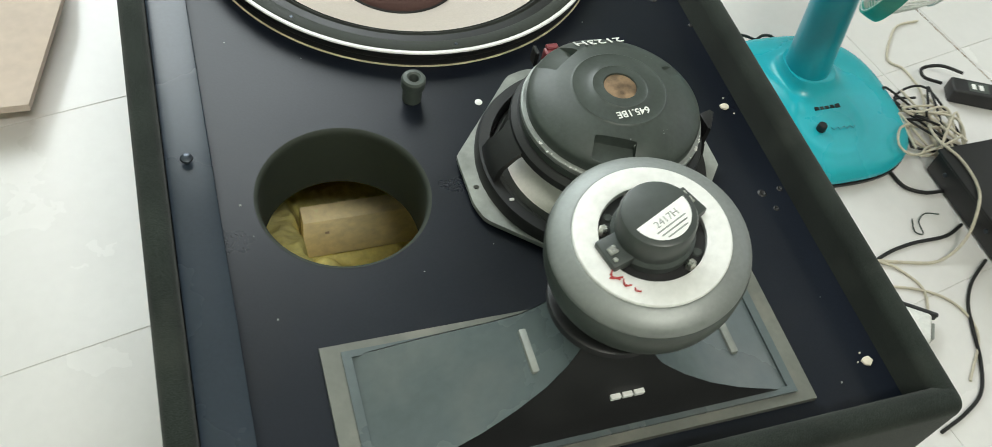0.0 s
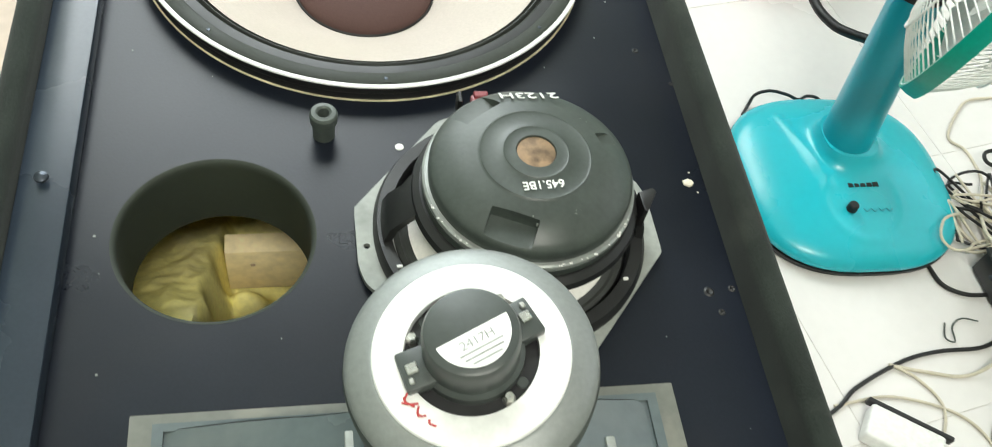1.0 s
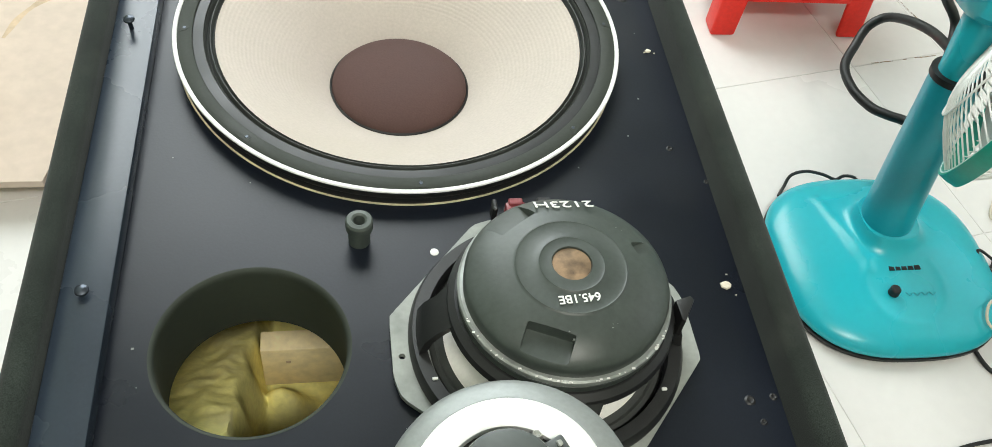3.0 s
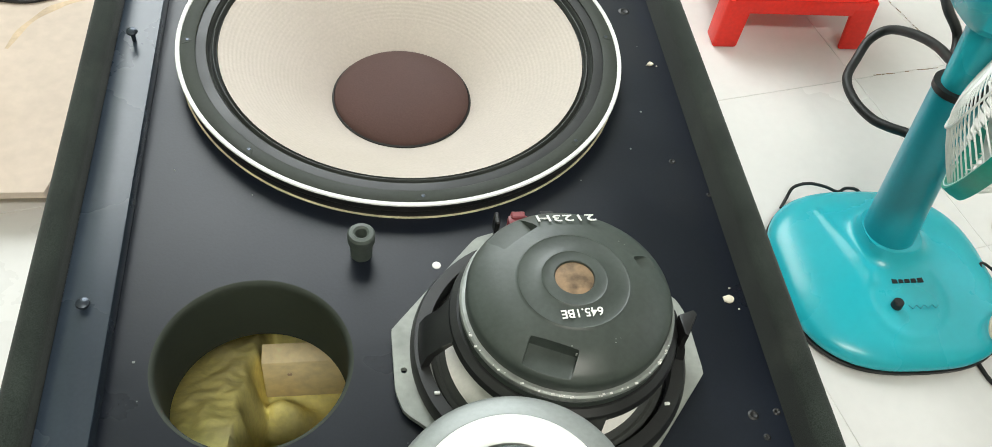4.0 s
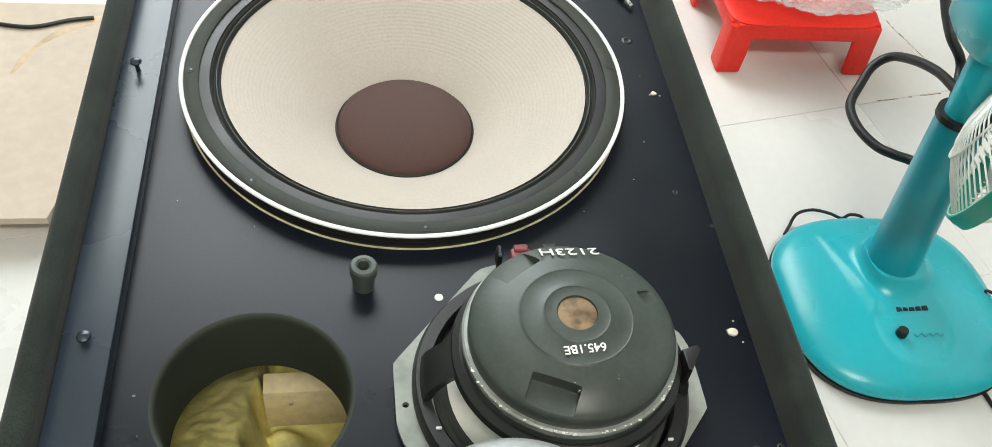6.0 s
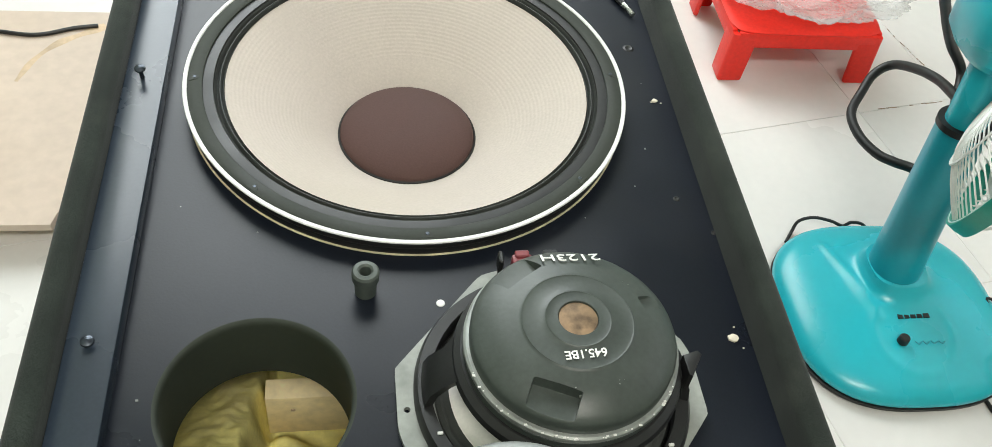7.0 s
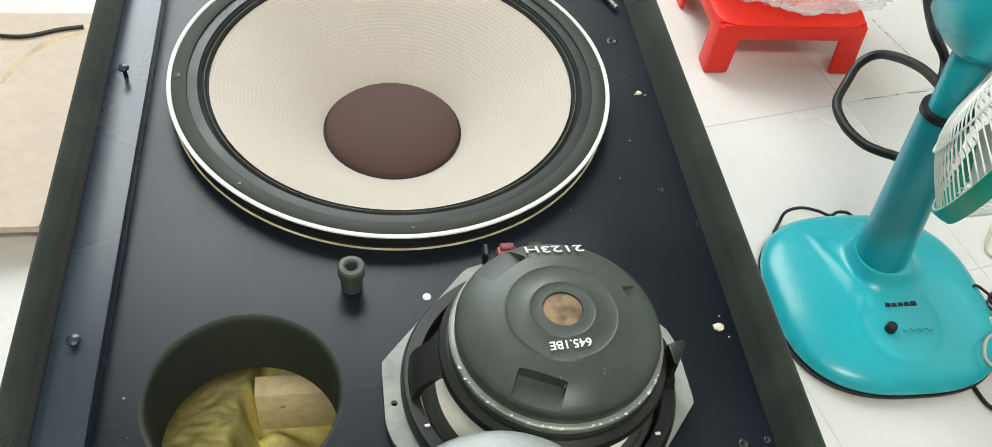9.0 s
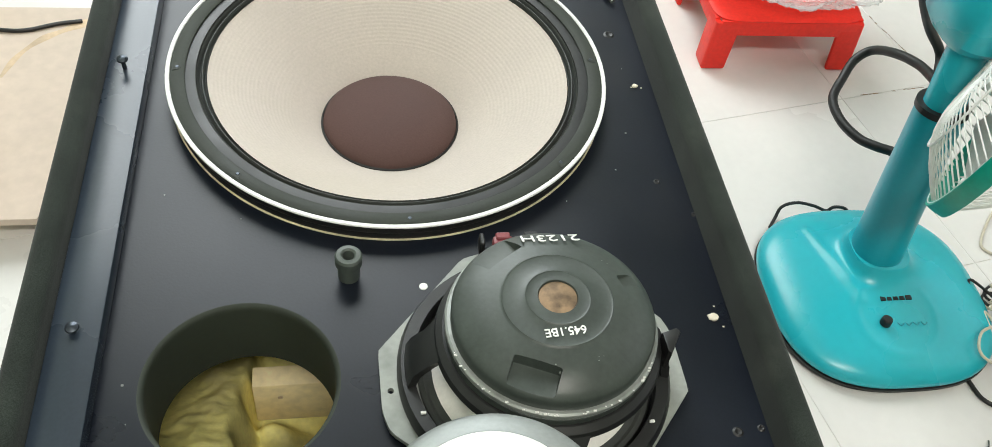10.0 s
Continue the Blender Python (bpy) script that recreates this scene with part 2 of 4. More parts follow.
def plate_with_holes(outer, holes, z0, z1):
    """A board with openings that go through it."""
    bm = bmesh.new()
    loops = []
    for poly in [outer, *holes]:
        v = [bm.verts.new((x, y, z1)) for x, y in poly]
        for k in range(len(v)):
            bm.edges.new((v[k], v[(k + 1) % len(v)]))
        loops.append(v)
    bmesh.ops.triangle_fill(bm, edges=list(bm.edges), use_beauty=True)
    for q in list(bm.faces):
        if q.normal.z < 0:
            q.normal_flip()
    low = {v: bm.verts.new((v.co.x, v.co.y, z0)) for lp in loops for v in lp}
    for q in list(bm.faces):
        bm.faces.new([low[v] for v in reversed(q.verts)])
    for lp in loops:
        for k in range(len(lp)):
            a, b = lp[k], lp[(k + 1) % len(lp)]
            bm.faces.new((a, b, low[b], low[a]))
    return bm


def writing(name, text, size, m, parent, material="ink", depth=0.0003, bold=0.0):
    c = bpy.data.curves.new(name, "FONT")
    c.body, c.size, c.extrude, c.align_x, c.align_y = text, size, depth, "CENTER", "CENTER"
    c.offset = bold
    tmp = new(name + "_curve", c)
    me = bpy.data.meshes.new_from_object(tmp.evaluated_get(bpy.context.evaluated_depsgraph_get()))
    bpy.data.objects.remove(tmp)
    me.materials.clear()
    me.materials.append(M[material])
    ob = new(name, me)
    ob.parent = parent
    ob.matrix_local = m
    return ob


# ---------------- the room ----------------
X0, X1, Y0, Y1, ZC = -1.05, 2.9, -3.2, 1.9, 3.5
tagged(part("ceiling", box(X0 - 0.15, X1 + 0.15, Y0 - 0.15, Y1 + 0.15, ZC, ZC + 0.12), "ceiling_paint"), "plain off-white painted ceiling", "ceiling", kind="structure")


def wall_with_window(name, axis, at, a0, a1, w):
    """A wall of 15 cm along x or y, with an opening (from, to, sill, head) or none."""
    bm = bmesh.new()
    spans = [(a0, a1, 0, ZC)] if not w else [(a0, w[0], 0, ZC), (w[1], a1, 0, ZC), (w[0], w[1], 0, w[2]), (w[0], w[1], w[3], ZC)]
    for s0, s1, z0, z1 in spans:
        if axis == "x":
            box(s0, s1, at, at + 0.15, z0, z1, bm=bm)
        else:
            box(at, at + 0.15, s0, s1, z0, z1, bm=bm)
    tagged(part(name, bm, "plaster", smooth=False), "unseen plain pale green wall closing the room", "wall", kind="structure")


wall_with_window("wall_north", "x", Y1, X0, X1, (-1.0, 0.5, 1.0, 3.2))
wall_with_window("wall_south", "x", Y0 - 0.15, X0, X1, None)
# unseen, set close in to shade and green-tint the floor left of the cabinet
wall_with_window("wall_west", "y", X0 - 0.15, Y0, Y1, None)
# opening added for the east fill, no window is known there
wall_with_window("wall_east", "y", X1, Y0, Y1, (-1.1, 1.5, 1.0, 3.0))

floor = tagged(part("floor", box(X0 - 0.15, X1 + 0.15, Y0 - 0.15, Y1 + 0.15, -0.1, -0.0012), "grout", smooth=False), "white glazed tile floor with thin dirty joints", "floor", kind="structure")

# ---------------- loudspeaker cabinet ----------------
CX0, CX1, CY0, CY1 = -0.3120, 0.3125, -0.706, 0.44
RIM = BZ + 0.0405
cab = thing("loudspeaker_cabinet", 0, 0, 0, "black carpeted loudspeaker cabinet lying on its back on the tiles", "loudspeaker cabinet")
PORT, PORT_R = (-0.139, -0.372), 0.0758
rect = [(CX0 + 0.02, CY0 + 0.02), (CX1 - 0.02, CY0 + 0.02), (CX1 - 0.02, CY1 - 0.02), (CX0 + 0.02, CY1 - 0.02)]
MID = (0.1055, -0.3745)
HORN = (0.008, -0.591)
part("baffle", plate_with_holes(rect, [
    [(PORT[0] + x, PORT[1] + y) for x, y in ring_pts(PORT_R + 0.0030, 96)],
    ring_pts(0.20, 96),
    [(MID[0] + x, MID[1] + y) for x, y in ring_pts(0.100, 64)],
], BZ - 0.02, BZ), "baffle", cab, "matt black painted front board", angle=30)
for x0, x1 in ((CX0, CX0 + 0.0235), (CX1 - 0.0240, CX1)):
    part("side_panel", box(x0, x1, CY0 + 0.0015, CY1 - 0.0015, 0.02, RIM, 0.0105, 4), "carpet", cab, "black carpeted side with a rounded worn edge")
for y0, y1 in ((CY0, CY0 + 0.026), (CY1 - 0.024, CY1)):
    part("end_panel", box(CX0 + 0.0015, CX1 - 0.0015, y0, y1, 0.021, RIM + 0.001, 0.0105, 4), "carpet", cab)
part("back_panel", box(CX0 + 0.02, CX1 - 0.02, CY0 + 0.02, CY1 - 0.02, 0.02, 0.04), "carpet", cab)
for x in (CX0 + 0.06, CX1 - 0.06):
    for y in (CY0 + 0.08, CY1 - 0.08):
        part("foot", lathe([(0, 0), (0.018, 0), (0.02, 0.004), (0.02, 0.022), (0, 0.022)], 24, centre=(x, y, 0)), "rubber", cab)
part("port_tube", lathe([(PORT_R + 0.004, -0.0205), (PORT_R + 0.004, -0.076), (PORT_R - 0.0008, -0.076), (PORT_R - 0.0006, -0.009), (PORT_R - 0.0002, -0.0045), (PORT_R + 0.0006, -0.0018), (PORT_R + 0.0022, -0.0002), (PORT_R + 0.0040, 0.0003)], 96, centre=(*PORT, BZ)), "port", cab, "matt black port tube")
batten = part("batten", box(-0.2875, -0.2485, CY0 + 0.028, CY1 - 0.03, BZ + 0.0002, BZ + 0.019, 0.0012, 2), "batten", cab, "black painted grille batten")

# glass wool and a timber brace, seen through the port
wool = thing("insulation_blanket", 0, 0, 0, "crumpled yellow glass wool lining inside the cabinet", "insulation")
bm = bmesh.new()
bmesh.ops.create_grid(bm, x_segments=110, y_segments=110, size=0.5)
for v in bm.verts:
    x, y = -0.14 + v.co.x * 0.30, -0.29 + v.co.y * 0.34
    edge = -0.160 + 0.006 * noise.noise((0, y * 30, 2))
    k = min(1.0, max(0.0, (x - edge + 0.008) / 0.016))
    k = k * k * (3 - 2 * k)
    left = 0.238 + 0.008 * noise.noise((x * 22, y * 5, 0)) - 0.8 * (y + 0.27)
    right = 0.112 + 0.010 * noise.noise((x * 14, y * 12, 4)) + 0.058 * math.exp(-((x + 0.137) / 0.030) ** 2 - ((y + 0.268) / 0.022) ** 2)
    h = left * (1 - k) + right * k + 0.006 * noise.noise((x * 46, y * 22, 3)) + 0.003 * noise.noise((x * 110, y * 80, 5))
    v.co = Vector((x, y, h))
part("wool_sheet", bm, "wool", wool, angle=80)
bm = bmesh.new()
bmesh.ops.create_grid(bm, x_segments=8, y_segments=8, size=0.5)
for v in bm.verts:
    v.co = Vector((v.co.x * 0.56, v.co.y * 1.06 - 0.131, 0.06 + 0.01 * noise.noise((v.co.x * 9, v.co.y * 9, 1))))
part("wool_backing", bm, "wool", wool, angle=80)
# pale underside of the front board, unseen, added to bounce light inside
part("inner_face", plate_with_holes([(x * 0.985, y) for x, y in rect], [[(PORT[0] + x, PORT[1] + y) for x, y in ring_pts(PORT_R + 0.0045, 96)], ring_pts(0.2285, 96), [(MID[0] + x, MID[1] + y) for x, y in ring_pts(0.104, 64)]], BZ - 0.0235, BZ - 0.0203), "raw_mdf", cab, "pale unseen inner face added to bounce light in the cabinet", smooth=False)
# unseen wool sheets on the walls, added as reflectors for the dim interior
for x0, x1, y0, y1 in ((-0.285, -0.265, -0.66, 0.40), (0.265, 0.285, -0.66, 0.40), (-0.26, 0.26, -0.675, -0.655), (-0.26, 0.26, 0.385, 0.405)):
    part("wool_lining", box(x0, x1, y0, y1, 0.05, 0.40, 0.006, 2), "wool", wool)
brace = thing("timber_brace", 0.06, -0.2245, 0.131, "pale planed pine brace bedded in the yellow wool", "timber", rot=(0, 0, 0.5))
part("block", box(-0.217, 0.226, -0.0125, 0.0125, 0, 0.074, 0.0015, 2), "pine", brace)
part("knot", box(-0.191, -0.186, -0.0132, -0.0118, 0.047, 0.0512, 0.0006, 2), "stain", brace, "small brown knot")

# ---------------- woofer ----------------
woofer = thing("woofer", 0, 0, BZ, "large woofer with cream paper cone and white trim ring", "loudspeaker driver")
part("foil_ring", lathe([(0.214, 0.0004), (0.2279, 0.0004), (0.2281, 0.0008), (0.2278, 0.0012), (0.214, 0.0012)], 160), "brass", woofer, "thin brass-coloured foil edge")
part("frame", lathe([(0.198, 0.0018), (0.2265, 0.0018), (0.2272, 0.0055), (0.2262, 0.0085), (0.2280, 0.0115), (0.2284, 0.0165), (0.2225, 0.0185), (0.2005, 0.0185), (0.198, 0.012)], 160), "frame", woofer, "black cast frame")
part("trim_ring", lathe([(0.2246, 0.0165), (0.2262, 0.0214), (0.2268, 0.0220), (0.2296, 0.0219), (0.2303, 0.0213), (0.2305, 0.0202), (0.2270, 0.0198)], 160), "white_trim", woofer, "white painted trim ring")
part("gasket", lathe([(0.2262, 0.0187), (0.2260, 0.0206), (0.2250, 0.0212), (0.2128, 0.0212), (0.2112, 0.0202), (0.2106, 0.0150), (0.2005, 0.0187)], 160), "gasket", woofer, "dark pressed paper gasket")
prof = []
for k in range(43):
    t = k / 42
    prof.append((0.2114 - 0.0214 * t, 0.0158 + 0.0027 * math.sin(t * 8 * math.pi + 0.4) - 0.003 * t))
part("surround", lathe(prof, 160), "surround", woofer, "black pleated cloth surround")
prof = []
for k in range(241):
    t = k / 240
    r = 0.1900 - (0.1900 - 0.0745) * t
    z = 0.0125 - 0.0790 * (0.80 * t + 0.20 * t * t)
    if t < 0.72:
        z += 0.00008 * math.sin(k * 2 * math.pi / 8.0)
    prof.append((r, z))
prof += [(0.070, -0.071), (0.060, -0.0712)]
part("cone", lathe(prof, 144), "cone", woofer, "cream paper cone with fine concentric ribs", angle=60)
part("dust_cap", lathe([(0.0772, -0.0668), (0.0762, -0.0640), (0.0752, -0.0646), (0.0745, -0.0632)] + [(0.0745 * math.cos(a), -0.0632 + 0.021 * math.sin(a)) for a in (k * math.pi / 2 / 14 for k in range(1, 14))] + [(0, -0.0422)], 96), "cap_brown", woofer, "dull brown domed dust cap", angle=50)
# dark ring where the cap meets the cone
part("cap_seam", lathe([(0.0742, -0.0640), (0.0752, -0.0626), (0.0768, -0.0634), (0.0776, -0.0665)], 96), "frame", woofer, "dark ring round the dust cap")
for k in range(8):
    a = radians(1.5 + 45 * k)
    q = [(0.2236, -0.0060), (0.2236, 0.0060), (0.2170, 0.0034), (0.2145, 0.0), (0.2170, -0.0034)]
    part("bolt_notch", prism([(r * math.cos(a) - s * math.sin(a), r * math.sin(a) + s * math.cos(a)) for r, s in q], 0.0205, 0.0216), "gasket", woofer)
    part("bolt_head", lathe([(0, 0.0221), (0.0016, 0.0220), (0.0022, 0.0214)], 8, centre=(0.2188 * math.cos(a), 0.2188 * math.sin(a), 0)), "dark_screw", woofer)



# ---------------- midrange driver, face down ----------------
def cut(ob, cutter_bm):
    """Takes the shape of cutter_bm out of ob's mesh."""
    me = bpy.data.meshes.new("cut")
    bmesh.ops.recalc_face_normals(cutter_bm, faces=cutter_bm.faces)
    cutter_bm.to_mesh(me)
    cutter_bm.free()
    c = new("cut", me)
    c.matrix_world = ob.matrix_world
    mod = ob.modifiers.new("cut", "BOOLEAN")
    mod.operation, mod.solver, mod.object = "DIFFERENCE", "EXACT", c
    bpy.context.view_layer.update()
    c.matrix_world = ob.matrix_world
    bpy.context.view_layer.update()
    out = bpy.data.meshes.new_from_object(ob.evaluated_get(bpy.context.evaluated_depsgraph_get()))
    ob.modifiers.clear()
    ob.data = out
    bpy.data.objects.remove(c)
    out.set_sharp_from_angle(angle=radians(35))


rnd0 = random.Random(2)
mid = thing("midrange_driver", MID[0], MID[1], BZ, "black midrange driver lying face down on the baffle, magnet up", "loudspeaker driver")
OC = (-0.0065, -0.0045)
octo = []
for k in range(120):
    a = radians(3 * k)
    reach = 0.1300                                # rounded corners between eight flats
    for j in range(4):
        for at, p in ((140 + 90 * j, 0.1150), (181 + 90 * j, 0.1272)):
            c = math.cos(a - radians(at))
            if c > 0.2:
                reach = min(reach, p / c)
    octo.append((OC[0] + reach * math.cos(a), OC[1] + reach * math.sin(a)))
holes = [ring_pts(0.1040, 80)]
for k in range(4):
    a = radians(185.7 + 90 * k)
    holes.append([(OC[0] + 0.1196 * math.cos(a) + x, OC[1] + 0.1196 * math.sin(a) + y) for x, y in ring_pts(0.0027, 14)])
part("flange", plate_with_holes(octo, holes, 0.0035, 0.0085), "cast_grey", mid, "grey-green cast octagonal flange with bolt holes", smooth=False)
part("gasket", lathe([(0.098, 0.0002), (0.108, 0.0002), (0.108, 0.0036), (0.098, 0.0036)], 80, centre=(*OC, 0)), "rubber", mid)
part("surround", lathe([(0.0985, 0.004), (0.0965, 0.011), (0.0930, 0.0125), (0.0905, 0.011), (0.0855, 0.0140)], 72, centre=(*OC, 0)), "surround", mid, "black cloth surround seen from behind")
part("cone", lathe([(0.0855, 0.0140), (0.050, 0.040), (0.046, 0.043)], 72, centre=(*OC, 0)), "cone_back", mid, "cream paper cone seen through the frame windows")
part("basket_rim", lathe([(0.1132, 0.0037), (0.1136, 0.014), (0.1105, 0.0205), (0.1005, 0.0205), (0.0995, 0.0110), (0.1005, 0.0037)], 96, centre=(*OC, 0)), "frame", mid)
part("basket_collar", lathe([(0.070, 0.0480), (0.0905, 0.0480), (0.0920, 0.0500), (0.0905, 0.0560), (0.0855, 0.0600), (0.070, 0.0600)], 96), "frame", mid)
for ang, half in ((179, 10.5), (269, 10.5), (359, 10.5), (89, 10.5)):
    bm = bmesh.new()
    rows = []
    for r, z, w in ((0.1080, 0.0140, 1.05), (0.1090, 0.0230, 1.0), (0.1060, 0.0330, 0.96), (0.0975, 0.0430, 1.0), (0.0905, 0.0540, 1.25), (0.0850, 0.0590, 1.5)):
        f = max(0.0, 1 - (z - 0.014) / 0.04)
        rows.append([[(OC[0] * f + q * math.cos(t), OC[1] * f + q * math.sin(t), zz) for t in (radians(ang + half * w * s) for s in (-1, -0.5, 0, 0.5, 1))] for q, zz in ((r, z), (r - 0.006, z - 0.003))])
    out = [[bm.verts.new(p) for p in a] for a, _ in rows]
    inn = [[bm.verts.new(p) for p in b] for _, b in rows]
    for k in range(len(rows) - 1):
        for j in range(4):
            bm.faces.new((out[k][j], out[k][j + 1], out[k + 1][j + 1], out[k + 1][j]))
            bm.faces.new((inn[k][j + 1], inn[k][j], inn[k + 1][j], inn[k + 1][j + 1]))
        for j in (0, 4):
            bm.faces.new((out[k][j], out[k + 1][j], inn[k + 1][j], inn[k][j]))
    for q in (0, -1):
        for j in range(4):
            bm.faces.new((out[q][j], inn[q][j], inn[q][j + 1], out[q][j + 1]))
    part("basket_arm", bm, "frame", mid, "broad black cast arm", angle=50)
part("magnet", lathe([(0, 0.052), (0.0825, 0.052), (0.0835, 0.054), (0.0835, 0.0665), (0.0815, 0.0680), (0, 0.0680)], 96), "magnet", mid, "black ring magnet")
part("top_plate", lathe([(0.078, 0.0682), (0.0838, 0.0682), (0.0846, 0.0700), (0.0842, 0.0735), (0.0825, 0.0748), (0.078, 0.0748)], 120), "steel", mid, "chipped grey plated steel plate edge")
cover = part("magnet_cover", lathe([(0, 0.0700), (0.0795, 0.0700), (0.0800, 0.0750), (0.0800, 0.0840), (0.0785, 0.0872), (0.0740, 0.0905), (0.0650, 0.0962), (0.0540, 0.1002), (0.0450, 0.1018), (0.0440, 0.1021), (0.0428, 0.1031), (0.0412, 0.1026), (0.0310, 0.1044), (0.0262, 0.1049), (0.0250, 0.1058), (0.0236, 0.1053), (0.0170, 0.1064), (0.0156, 0.1064), (0.0150, 0.1050), (0.0150, 0.0985), (0, 0.0985)], 120), "magnet", mid, "black painted bevelled back cover with three pockets", angle=28)
for ang, wide, low in ((247, 0.0185, 0.0880), (127, 0.0185, 0.0880), (18, 0.0060, 0.0930)):
    c = bmesh.new()
    box(0.0560, 0.0790, -wide, wide, low, 0.1100, 0.0015, 2, bm=c)
    bmesh.ops.rotate(c, verts=c.verts, cent=(0, 0, 0), matrix=Matrix.Rotation(radians(ang), 3, "Z"))
    cut(cover, c)
bm = bmesh.new()
for k in range(34):
    a = radians(rnd0.uniform(195, 330))
    r, z, s = 0.0838 + rnd0.uniform(-0.0008, 0.0006), 0.0744 + rnd0.uniform(-0.0006, 0.0003), rnd0.uniform(0.0004, 0.0013)
    box(r * math.cos(a) - s, r * math.cos(a) + s, r * math.sin(a) - s * 0.6, r * math.sin(a) + s * 0.6, z, z + 0.0007, bm=bm)
part("paint_chips", bm, "ink", mid, "pale chips along the plate edge", smooth=False)["kind"] = "stuff"
bm = bmesh.new()
for k in range(26):
    a, r = radians(rnd0.choice((-62, -58, -66, 205, 150, -100, 40)) + rnd0.uniform(-5, 5)), rnd0.uniform(0.056, 0.070)
    z = 0.0995 - 0.62 * (r - 0.0560)
    x, y, s = r * math.cos(a), r * math.sin(a), rnd0.uniform(0.0002, 0.0007)
    box(x - s, x + s * rnd0.uniform(0.4, 2.2), y - s * 0.5, y + s * 0.5, z - 0.002, z + 0.0008, bm=bm)
part("scuffs", bm, "cast_grey", mid, "pale scuffs on the black cover", smooth=False)["kind"] = "stuff"
for ang, r in ((178, 0.1035), (203, 0.1035), (-35, 0.104)):
    part("clip", box(OC[0] + r * math.cos(radians(ang)) - 0.0022, OC[0] + r * math.cos(radians(ang)) + 0.0022, OC[1] + r * math.sin(radians(ang)) - 0.0012, OC[1] + r * math.sin(radians(ang)) + 0.0012, 0.0195, 0.0222, 0.0004, 1), "ink", mid)
part("vent_screen", lathe([(0, 0.1058), (0.008, 0.1056), (0.0149, 0.1050)], 40), "copper", mid, "stained brown vent screen")
for k, (dx, name, m) in enumerate(((-0.027, "terminal", "red"), (-0.003, "terminal", "black_plastic"))):
    a = part(name, box(dx - 0.0085, dx + 0.0085, 0.080, 0.0925, 0.052, 0.0690, 0.002, 2), m, mid, "red push terminal" if m == "red" else "black push terminal")
    part("terminal_lever", box(dx - 0.006, dx + 0.006, 0.088, 0.0945, 0.0675, 0.0715, 0.001, 1), m, a)
part("terminal_lug", box(-0.0475, -0.0435, 0.080, 0.092, 0.056, 0.0740, 0.001, 1), "frame", mid)
part("gasket_flap", prism([(0.092, -0.026), (0.0945, -0.028), (0.1065, -0.008), (0.1040, -0.004), (0.0910, -0.008)], 0.040, 0.0625, 0.001), "rubber", mid, "loose flap of black foam")
writing("type_number", "2123H", 0.0182, pose(0.005, 0.0655, 0.0968, -29, 0, 0) @ pose(0, 0, 0, 0, 0, 180), mid)
writing("written_code", "645.1BE", 0.0098, pose(0.0010, -0.0305, 0.1046, 3, 0, 0) @ pose(0, 0, 0, 0, 0, 184), mid, bold=0.00012)

# ---------------- horn, mouth down, and the compression driver on its throat ----------------
horn = thing("horn", HORN[0], HORN[1], BZ, "grey moulded flare horn lying mouth down on the baffle", "loudspeaker horn")
fl = [(-0.198, -0.066), (0.198, -0.066), (0.198, 0.066), (-0.198, 0.066)]
part("flange", plate_with_holes(fl, [[(-0.176, -0.052), (0.176, -0.052), (0.176, 0.052), (-0.176, 0.052)]], 0.0004, 0.0065), "horn_rim", horn, "dusty grey flange", smooth=False)
part("ledge", plate_with_holes([(-0.182, -0.0575), (0.182, -0.0575), (0.182, 0.0575), (-0.182, 0.0575)], [[(-0.1745, -0.0515), (0.1745, -0.0515), (0.1745, 0.0515), (-0.1745, 0.0515)]], 0.0066, 0.0098), "horn", horn, "raised grey inner ledge", smooth=False)
sect = [(0.006, 0.1775, 0.0535), (0.014, 0.152, 0.0512), (0.024, 0.124, 0.0485), (0.036, 0.096, 0.0440), (0.050, 0.070, 0.0380), (0.066, 0.048, 0.0320), (0.085, 0.034, 0.0275), (0.105, 0.0275, 0.0255), (0.121, 0.026, 0.0250)]
for s, name in ((-1, "flare_side"), (1, "flare_side")):
    bm = bmesh.new()
    rows = [[bm.verts.new((s * hx, q * hy, z)) for q in (-1, -0.5, 0, 0.5, 1)] for z, hx, hy in sect]
    back = [[bm.verts.new((s * (hx - 0.004), q * (hy - 0.004), z)) for q in (-1, -0.5, 0, 0.5, 1)] for z, hx, hy in sect]
    for g in (rows, back):
        for a, b in zip(g, g[1:]):
            for j in range(4):
                bm.faces.new((a[j], a[j + 1], b[j + 1], b[j]))
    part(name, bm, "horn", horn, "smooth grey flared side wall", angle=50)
# front and back faces get a darker colour than the grey sides
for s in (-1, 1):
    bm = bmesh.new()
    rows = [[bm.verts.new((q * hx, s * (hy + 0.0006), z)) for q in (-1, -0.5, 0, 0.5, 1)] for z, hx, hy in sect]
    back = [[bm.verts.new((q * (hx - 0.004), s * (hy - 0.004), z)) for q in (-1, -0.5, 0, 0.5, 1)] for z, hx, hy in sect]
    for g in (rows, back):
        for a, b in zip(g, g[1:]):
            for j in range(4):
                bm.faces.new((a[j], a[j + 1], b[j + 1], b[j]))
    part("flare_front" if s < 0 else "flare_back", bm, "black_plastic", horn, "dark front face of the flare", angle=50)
# ribs are paler than the horn: their glint is put into the colour
for x, z in ((-0.050, 0.062), (0.135, 0.0205)):
    part("stiffening_rib", box(x - 0.0036, x + 0.0036, -0.018, 0.020, z - 0.008, z + 0.004, 0.0015, 2), "cast_grey", horn, "moulded rib, its glint put in as pale colour")
for k in range(3):
    part("logo_bar", box(0.006 + 0.010 * k, 0.0145 + 0.010 * k, -0.0440, -0.0385, 0.0425, 0.0465, 0.0004, 1), "ink", horn, "small white printed mark")
